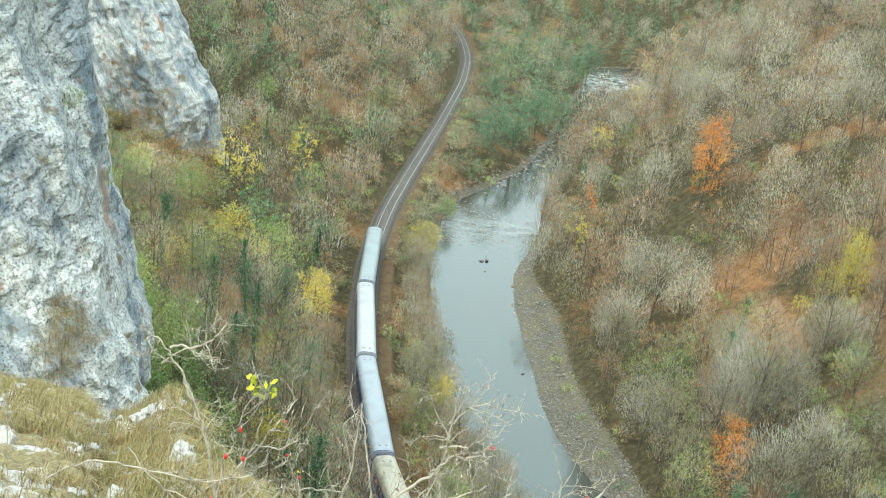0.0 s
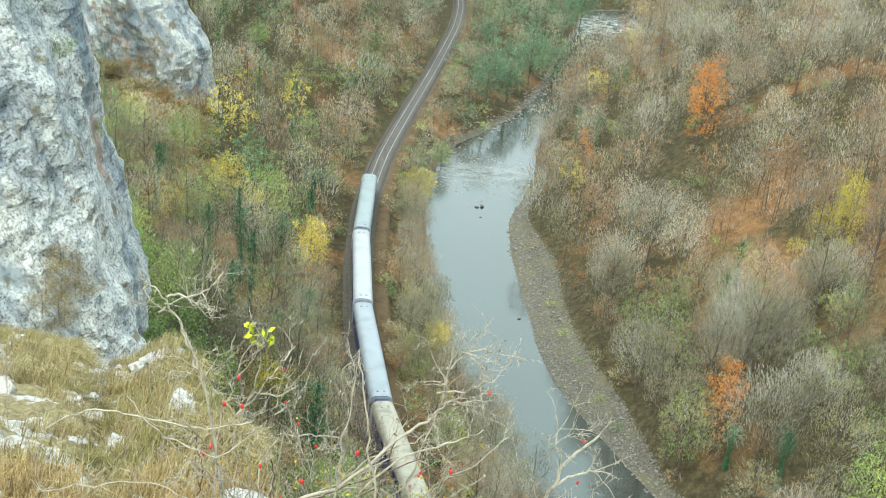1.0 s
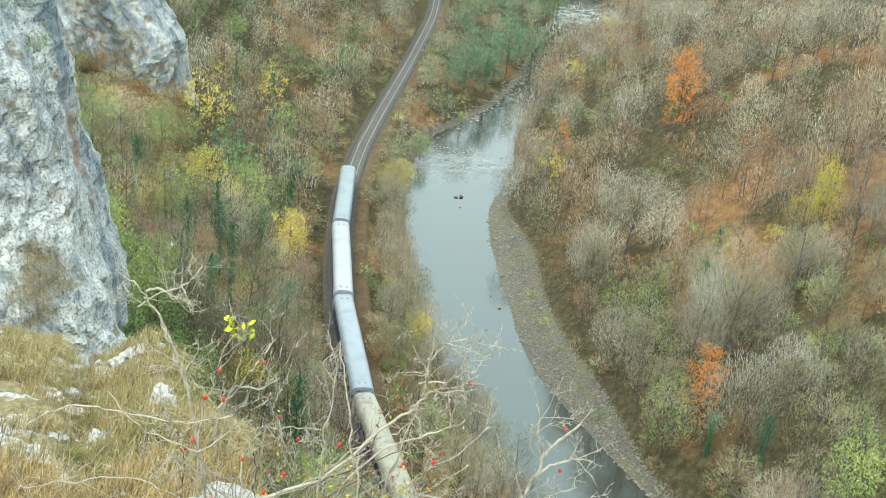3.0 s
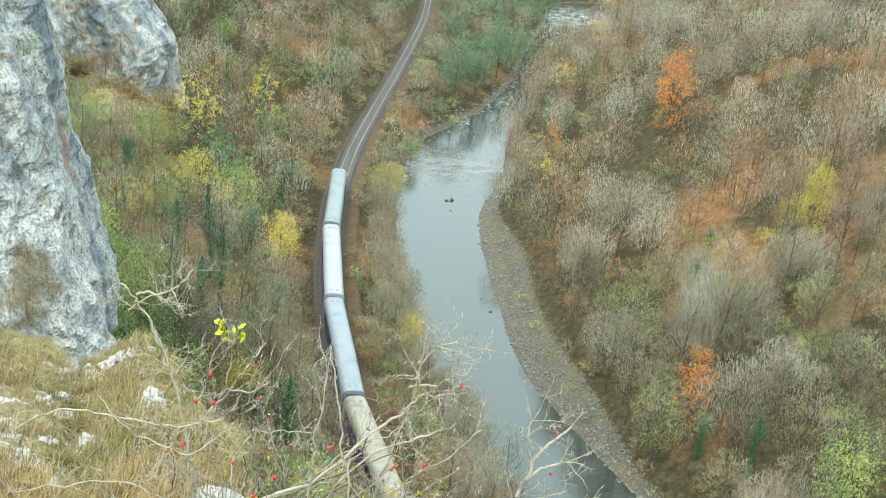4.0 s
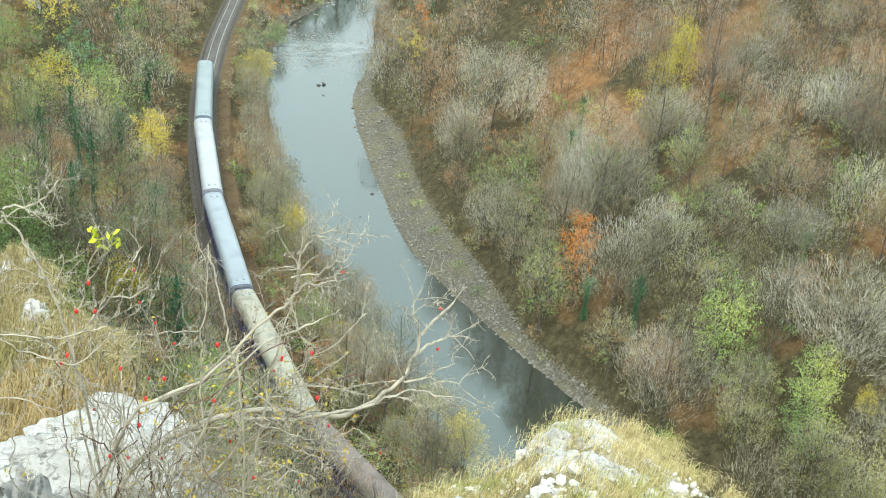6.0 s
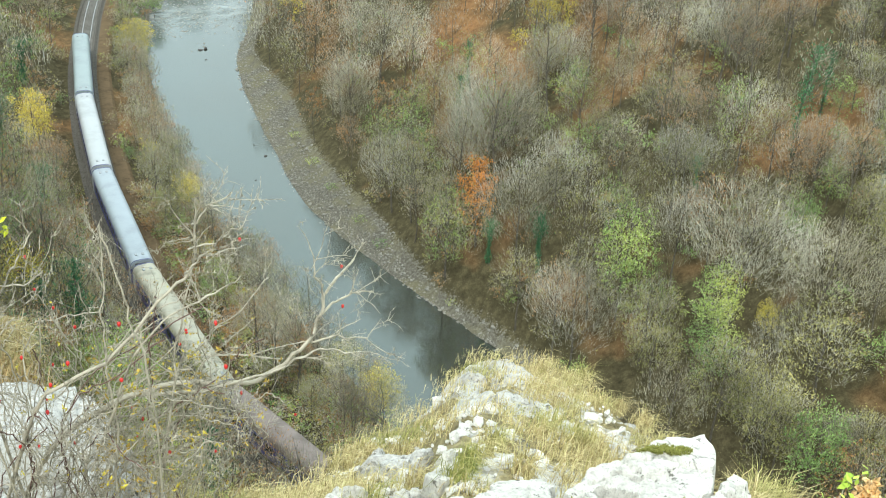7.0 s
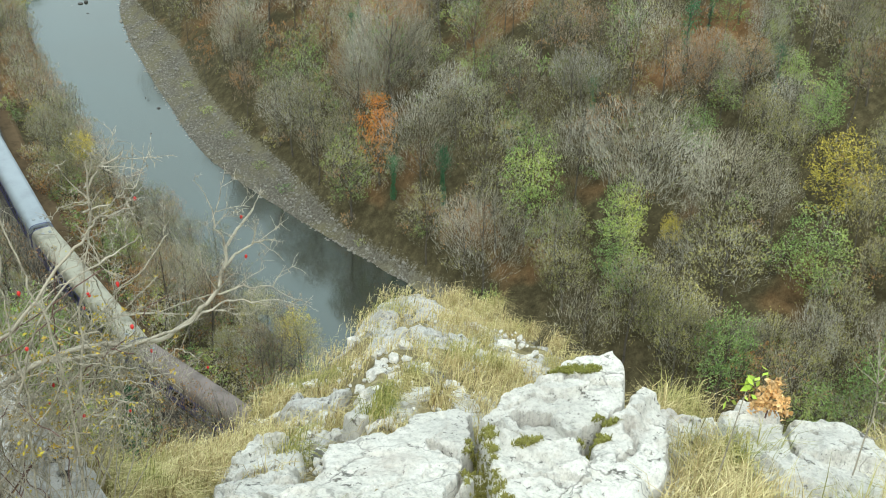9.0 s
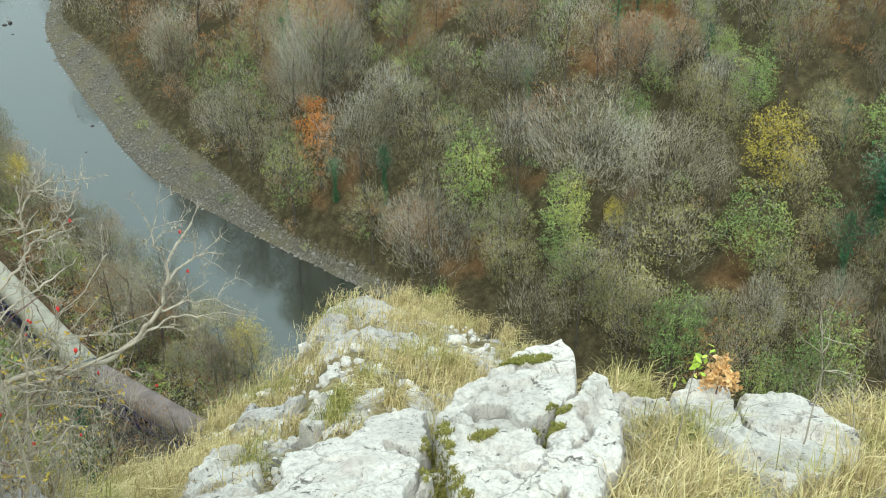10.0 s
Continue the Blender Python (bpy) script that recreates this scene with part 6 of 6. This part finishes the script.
    HANDMADE = len(mains)
    for k in range(44):
        x = rng.uniform(-0.42, 0.5)
        top = np.array([x, rng.uniform(2.7, 3.15), rng.uniform(73.6, 74.3 - 0.5 * abs(x + 0.1))])
        root = np.array([0.55 * x + rng.normal(0, 0.1), 3.3 + rng.normal(0, 0.08), 72.65])
        f = np.linspace(0, 1, 9)[:, None]
        bow = np.array([rng.normal(0, 0.14), 0.1, 0.08]) * np.sin(f * math.pi)
        mains.append((root + (top - root) * f + bow + np.cumsum(rng.normal(0, 0.022, (9, 3)), axis=0) * f, rng.uniform(0.0014, 0.0026)))
    # the tangle on the river's side, arching outwards
    for k in range(40):
        top = np.array([rng.uniform(0.0, 0.72), rng.uniform(3.05, 3.55), rng.uniform(73.2, 73.85)])
        root = np.array([rng.uniform(-0.3, 0.35), 3.45 + rng.normal(0, 0.08), 72.75])
        f = np.linspace(0, 1, 9)[:, None]
        bow = np.array([rng.normal(-0.05, 0.12), 0.0, rng.uniform(0.05, 0.3)]) * np.sin(f * math.pi)
        mains.append((root + (top - root) * f + bow + np.cumsum(rng.normal(0, 0.024, (9, 3)), axis=0) * f, rng.uniform(0.0018, 0.0034)))
    tips = []

    def spikes(pts, r, thorn, long=1.0):
        for q in np.arange(0.15, 0.99, 0.02 if long > 1 else 0.3 if r < 0.0035 else 0.12):
            i = min(int(q * (len(pts) - 1)), len(pts) - 2)
            c = pts[i] + (pts[i + 1] - pts[i]) * (q * (len(pts) - 1) - i)
            d = rng.normal(0, 1, 3)
            d /= np.linalg.norm(d)
            s = np.cross(d, [0.3, 0.5, 0.8])
            s /= np.linalg.norm(s) + 1e-6
            thorn.add(np.array([c - s * 0.0018, c + s * 0.0018, c + d * (r + rng.uniform(0.008, 0.016) * long)]) - base, [[0, 1, 2]])

    def sprout(pts, r, depth, pile=None):
        n = int(rng.integers(1, 4)) if depth else int(rng.integers(4, 8))
        for _ in range(n):
            q = rng.uniform(0.3, 1.0) * (len(pts) - 1)
            i = min(int(q), len(pts) - 2)
            c = pts[i] + (pts[i + 1] - pts[i]) * (q - i)
            d = (pts[i + 1] - pts[i]) / (np.linalg.norm(pts[i + 1] - pts[i]) + 1e-6) + rng.normal(0, 0.75, 3) + [0, 0, 0.15]
            ln = rng.uniform(0.05, 0.17) * (1.0 if depth == 0 else 0.5)
            w = wander(rng, c, d, ln, 5, 0.17, 0.02)
            rr = min(max(r * 0.5, 0.0011), 0.0024)
            mine = Pile() if pile is None else pile
            mine.add(tube_np(w, np.linspace(rr, rr * 0.4, len(w)), 3)[0] - base, tube_np(w, np.linspace(rr, rr * 0.4, len(w)), 3)[1])
            spikes(w, rr, mine)
            tips.append(w[-1])
            if depth < 2:
                sprout(w, rr, depth + 1, mine)
            if pile is None:
                part("twig", mine.mesh("twig", [ROSE_BARK], True), bush)

    for k, (pts, r) in enumerate(mains):
        pts = np.array(pts, float)
        t = np.linspace(0, len(pts) - 1, len(pts) * 4)
        fine = np.stack([np.interp(t, np.arange(len(pts)), pts[:, i]) for i in range(3)], -1)
        kk = np.array([0.25, 0.5, 0.25])
        fine[1:-1] = sum(kk[j] * fine[j:len(fine) - 2 + j] for j in range(3))
        fine += np.cumsum(rng.normal(0, 0.005, fine.shape), axis=0) * np.sin(np.linspace(0, math.pi, len(fine)))[:, None] + rng.normal(0, 0.003, fine.shape)
        stem = Pile()
        stem.add(*tube_np(fine - base, np.linspace(r, max(r * 0.35, 0.002), len(fine)), 6))
        spikes(fine, r, stem, 2.2 if k == 12 else 1.0)
        part("branch", stem.mesh("branch", [ROSE_DARK if k > HANDMADE and k % 6 == 0 else ROSE_BARK], True), bush, "grey weathered branch" if r > 0.009 else "")
        if k != 12:
            sprout(fine, r, 0)
    tips = np.array(tips)
    bm = bmesh.new()
    bmesh.ops.create_uvsphere(bm, u_segments=10, v_segments=8, radius=0.0075)
    for v in bm.verts:
        v.co.z *= 1.35
        if v.co.z < -0.009:
            v.co.z -= 0.003
    me = bpy.data.meshes.new("rose_hip")
    bm.to_mesh(me)
    bm.free()
    me.polygons.foreach_set("use_smooth", [True] * len(me.polygons))
    me.materials.append(HIP)
    low = tips[(tips[:, 2] < 74.3)]
    pick = low[rng.choice(len(low), 34, replace=False)]
    for c in np.concatenate([[(-0.23, 2.6, 74.41), (-0.26, 2.6, 74.28), (-0.13, 2.6, 74.23), (-0.02, 2.6, 74.19), (0.01, 2.6, 74.3), (0.12, 2.6, 74.29), (0.29, 2.6, 74.24), (0.37, 2.6, 74.25), (-0.07, 2.6, 74.13), (0.11, 2.6, 74.11), (0.39, 2.6, 74.1)], pick])[:40]:
        ob = part("rose_hip", me, bush, "glossy red rose hip")
        ob.matrix_basis = Matrix.Translation(Vector(c - base)) @ Matrix.Rotation(rng.uniform(-0.6, 0.6), 4, "X") @ Matrix.Scale(rng.uniform(0.55, 0.8), 4)

    def leaflets(name, centres, per, size, mat, label):
        pile = Pile()
        for c in centres:
            for _ in range(per):
                p = c + rng.normal(0, size * 0.9, 3)
                u = rng.normal(0, 1, 3)
                u /= np.linalg.norm(u)
                v = np.cross(u, rng.normal(0, 1, 3))
                v /= np.linalg.norm(v)
                n = np.cross(u, v)
                s = size * rng.uniform(0.7, 1.2)
                pile.add(np.array([p - u * s, p - v * s * 0.45 - u * s * 0.1 + n * s * 0.15, p + u * s, p + v * s * 0.45 - u * s * 0.1 + n * s * 0.15]) - base, [[0, 1, 2], [0, 2, 3]])
        return part(name, pile.mesh(name, [mat]), bush, label)

    leaflets("leaf_spray", np.array([(-0.22, 3.05, 74.37), (-0.2, 3.05, 74.39), (-0.19, 3.05, 74.36), (-0.16, 3.05, 74.36), (-0.14, 3.05, 74.36)]), 5, 0.0145, SHOOT_YELLOW, "spray of bright yellow-green leaves")
    low = tips[(tips[:, 2] < 74.0) & (tips[:, 0] < 0.62)]
    side = tips[(tips[:, 2] < 73.85) & (tips[:, 0] > 0.0) & (tips[:, 0] < 0.62)]
    tagged(leaflets("leaves", low[rng.choice(len(low), min(170, len(low)), replace=False)], 3, 0.009, ROSE_LEAF, ""), kind="stuff")
    tagged(leaflets("dry_leaves", side[rng.choice(len(side), min(240, len(side)), replace=False)], 4, 0.008, ROSE_DULL, ""), kind="stuff")


rose_bush()


# ---------------------------------------------------------------- small plants on the ledge and the cliffs
def dry_plant(x, y):
    rng = np.random.default_rng(31)
    z = top_at(x, y) - 0.03
    ob = thing("dry_plant", "withered plant with curled orange-tan leaves", "plant", at=(x, y, z))
    part("stem", mesh_np("stem", *tube_np([(0, 0, 0), (0.015, 0, 0.15), (0.0, 0.01, 0.26)], [0.006, 0.005, 0.003], 5), [ROSE_DARK]), ob)
    mat = foliage_mat("withered_orange_leaves", (0.46, 0.26, 0.10), (0.62, 0.40, 0.18), (0.70, 0.50, 0.27), 20.0)
    for c in ((0.02, 0, 0.27), (0.04, 0.0, 0.23), (-0.03, 0.01, 0.20), (0.0, 0.02, 0.17), (0.07, -0.03, 0.15), (-0.06, 0.04, 0.13), (0.03, 0.02, 0.11), (0.10, -0.05, 0.10)):
        pile = Pile()
        for _ in range(48):
            p = np.array(c) + rng.normal(0, 0.024, 3)
            u = rng.normal(0, 1, 3)
            u /= np.linalg.norm(u)
            v = np.cross(u, rng.normal(0, 1, 3))
            v /= np.linalg.norm(v)
            n = np.cross(u, v)
            s = rng.uniform(0.012, 0.024)
            pile.add(np.array([p - u * s + n * s * 0.5, p - v * s * 0.7, p + u * s + n * s * 0.5, p + v * s * 0.7]), [[0, 1, 2], [0, 2, 3]])
        tagged(part("leaf_tuft", pile.mesh("leaf_tuft", [mat]), ob), kind="stuff")


dry_plant(4.22, 3.95)


SHOOT = foliage_mat("fresh_shoot_leaves", (0.24, 0.36, 0.05), (0.32, 0.46, 0.07), (0.42, 0.52, 0.10), 10.0)


def sapling(x, y, h, seed, leafy, label):
    rng = np.random.default_rng(seed)
    z = top_at(x, y) - 0.04
    ob = thing("sapling", label, "sapling", at=(x, y, z))
    stem = wander(rng, np.zeros(3), np.array([0.03, 0, 1.0]), h, 8, 0.02 if leafy else 0.09, 0.05)
    part("stem", mesh_np("stem", *tube_np(stem, np.linspace(0.006, 0.002, len(stem)), 5), [ROSE_BARK], True), ob)
    tips = [stem[-1]]
    for _ in range(4 if leafy else 14):
        i = int(rng.integers(len(stem) - 2 if leafy else 3, len(stem)))
        w = wander(rng, stem[i], rng.normal(0, 0.7, 3) + [0, 0, 0.7], h * (rng.uniform(0.06, 0.12) if leafy else rng.uniform(0.15, 0.4)), 4, 0.25, 0.03)
        part("twig", mesh_np("twig", *tube_np(w, np.linspace(0.003, 0.001, len(w)), 3), [ROSE_BARK], True), ob)
        tips.append(w[-1])
    if leafy:
        pile = Pile()
        for c in tips + [stem[-1]] * 4:
            for _ in range(3):
                p = np.array(c) + rng.normal(0, 0.02, 3)
                u = rng.normal(0, 1, 3)
                u /= np.linalg.norm(u)
                v = np.cross(u, rng.normal(0, 1, 3))
                v /= np.linalg.norm(v)
                s = rng.uniform(0.015, 0.03)
                pile.add(np.array([p - u * s, p - v * s * 0.5, p + u * s, p + v * s * 0.5]), [[0, 1, 2], [0, 2, 3]])
        part("leaves", pile.mesh("leaves", [SHOOT]), ob)


sapling(3.265, 3.285, 0.96, 3, True, "thin green-leaved shoot among dry grass")
sapling(4.14, 3.16, 0.95, 5, False, "bare twiggy shrub at the ledge's rim")
sapling(4.6, 3.15, 0.6, 6, False, "bare twiggy shrub at the ledge's rim")
sapling(3.3, 4.55, 0.30, 8, False, "small bare twiggy shrub behind the rock")
for k, (az, r, h) in enumerate(((-15, 8, 0.7), (-12.5, 7, 0.6), (-10, 6.5, 0.6), (-16.5, 11, 0.9), (-13.5, 12, 0.9), (-10.5, 10, 0.8), (-8.5, 8, 0.7), (-16, 17, 1.2), (-12, 18, 1.2), (-9, 15, 1.0), (-14.5, 6.0, 0.5), (-7.5, 11, 0.8))):
    sapling(r * math.sin(radians(az)), r * math.cos(radians(az)), h, 40 + k, False, "bare thorny shrub in the slope's grass")


def cliff_shrub(tree, near, kind, scale, label, tall=1.0, seed=0):
    """A shrub rooted in the rock face nearest to a place."""
    spot, normal, _, _ = tree.find_nearest(Vector(near))
    tm, lm, _ = KINDS[kind][8:]
    (wv, wf), (tv, tf), (lv, lq) = FOLIAGE[kind][seed % 3]
    ob = thing("cliff_shrub", label, "shrub", "shrubs on the cliffs", at=Matrix.Translation(spot) @ Matrix.Diagonal((scale, scale, scale * tall, 1)))
    part("trunk", mesh_np("trunk", wv, wf, [BARK], True), ob)
    part("crown", mesh_np("crown", np.concatenate([tv, lv]), [tf, lq + len(tv)], [tm, lm], False, np.r_[np.zeros(len(tf)), np.ones(len(lq))]), ob)


WALL, CRAG = surface_of(bpy.data.objects["cliff_wall"]), surface_of(bpy.data.objects["cliff_crag"])
cliff_shrub(WALL, (-12.4, 50.9, 61.6), "bush", 0.34, "dark green shrub growing from the cliff")
cliff_shrub(WALL, (-11.0, 52.8, 57.6), "bush", 0.32, "dark green ivy on the cliff")
for k, (x, y, z, s) in enumerate(((-11.8, 46.8, 54.0, 0.30), (-11.4, 46.8, 53.8, 0.34), (-10.9, 46.9, 53.6, 0.26), (-11.7, 46.2, 53.5, 0.36), (-11.2, 46.3, 53.2, 0.36), (-10.6, 46.6, 52.9, 0.28), (-11.7, 45.5, 52.9, 0.36), (-11.2, 46.0, 52.6, 0.38), (-10.6, 46.1, 52.5, 0.32), (-10.1, 46.5, 52.4, 0.24), (-11.7, 44.9, 52.3, 0.36), (-11.2, 45.2, 52.1, 0.36), (-11.3, 44.7, 51.6, 0.34), (-11.0, 45.4, 51.5, 0.3), (-11.1, 48.5, 55.9, 0.16))):
    cliff_shrub(WALL, (x, y, z), "thicket", s, "tangled brown shrub clinging to the cliff", 0.8, k)
for k, (x, y, z, s) in enumerate(((-37.8, 190.5, 32.5, 0.8), (-35.5, 190.0, 31.0, 0.7), (-36.5, 191.4, 27.0, 1.1), (-33.7, 191.2, 25.5, 1.2), (-30.8, 190.6, 25.0, 1.1), (-38.1, 190.8, 24.0, 1.3), (-35.3, 190.8, 22.4, 1.3), (-31.6, 190.6, 21.4, 1.3), (-28.9, 191.0, 23.2, 0.8), (-26.4, 192.0, 25.2, 0.5), (-36.0, 190.1, 19.6, 1.4), (-33.3, 190.2, 19.9, 1.4), (-33.0, 191.9, 29.2, 0.8), (-28.6, 193.1, 28.4, 0.5), (-39.5, 190.8, 29.0, 1.1), (-29.5, 190.5, 19.5, 1.2), (-26.5, 191.5, 20.5, 0.8))):
    cliff_shrub(CRAG, (x, y, z), ("shrub", "thicket", "bramble")[k % 3], s, "brown shrub on the limestone crag", 0.8, k)


def marker_post(x, y):
    """A short white line-side post with a black cap."""
    z = float(ground_z(x, y))
    ob = thing("marker_post", "short white line-side marker post beside the track", "post", at=(x, y, z - 0.1))
    part("post", box_mesh("post", (0.22, 0.22, 1.5), WHITE_P, 0.02), ob).location = (0, 0, 0.75)
    part("cap", box_mesh("cap", (0.26, 0.26, 0.2), UNDER, 0.02), ob).location = (0, 0, 1.6)


marker_post(0.0, 198.0)
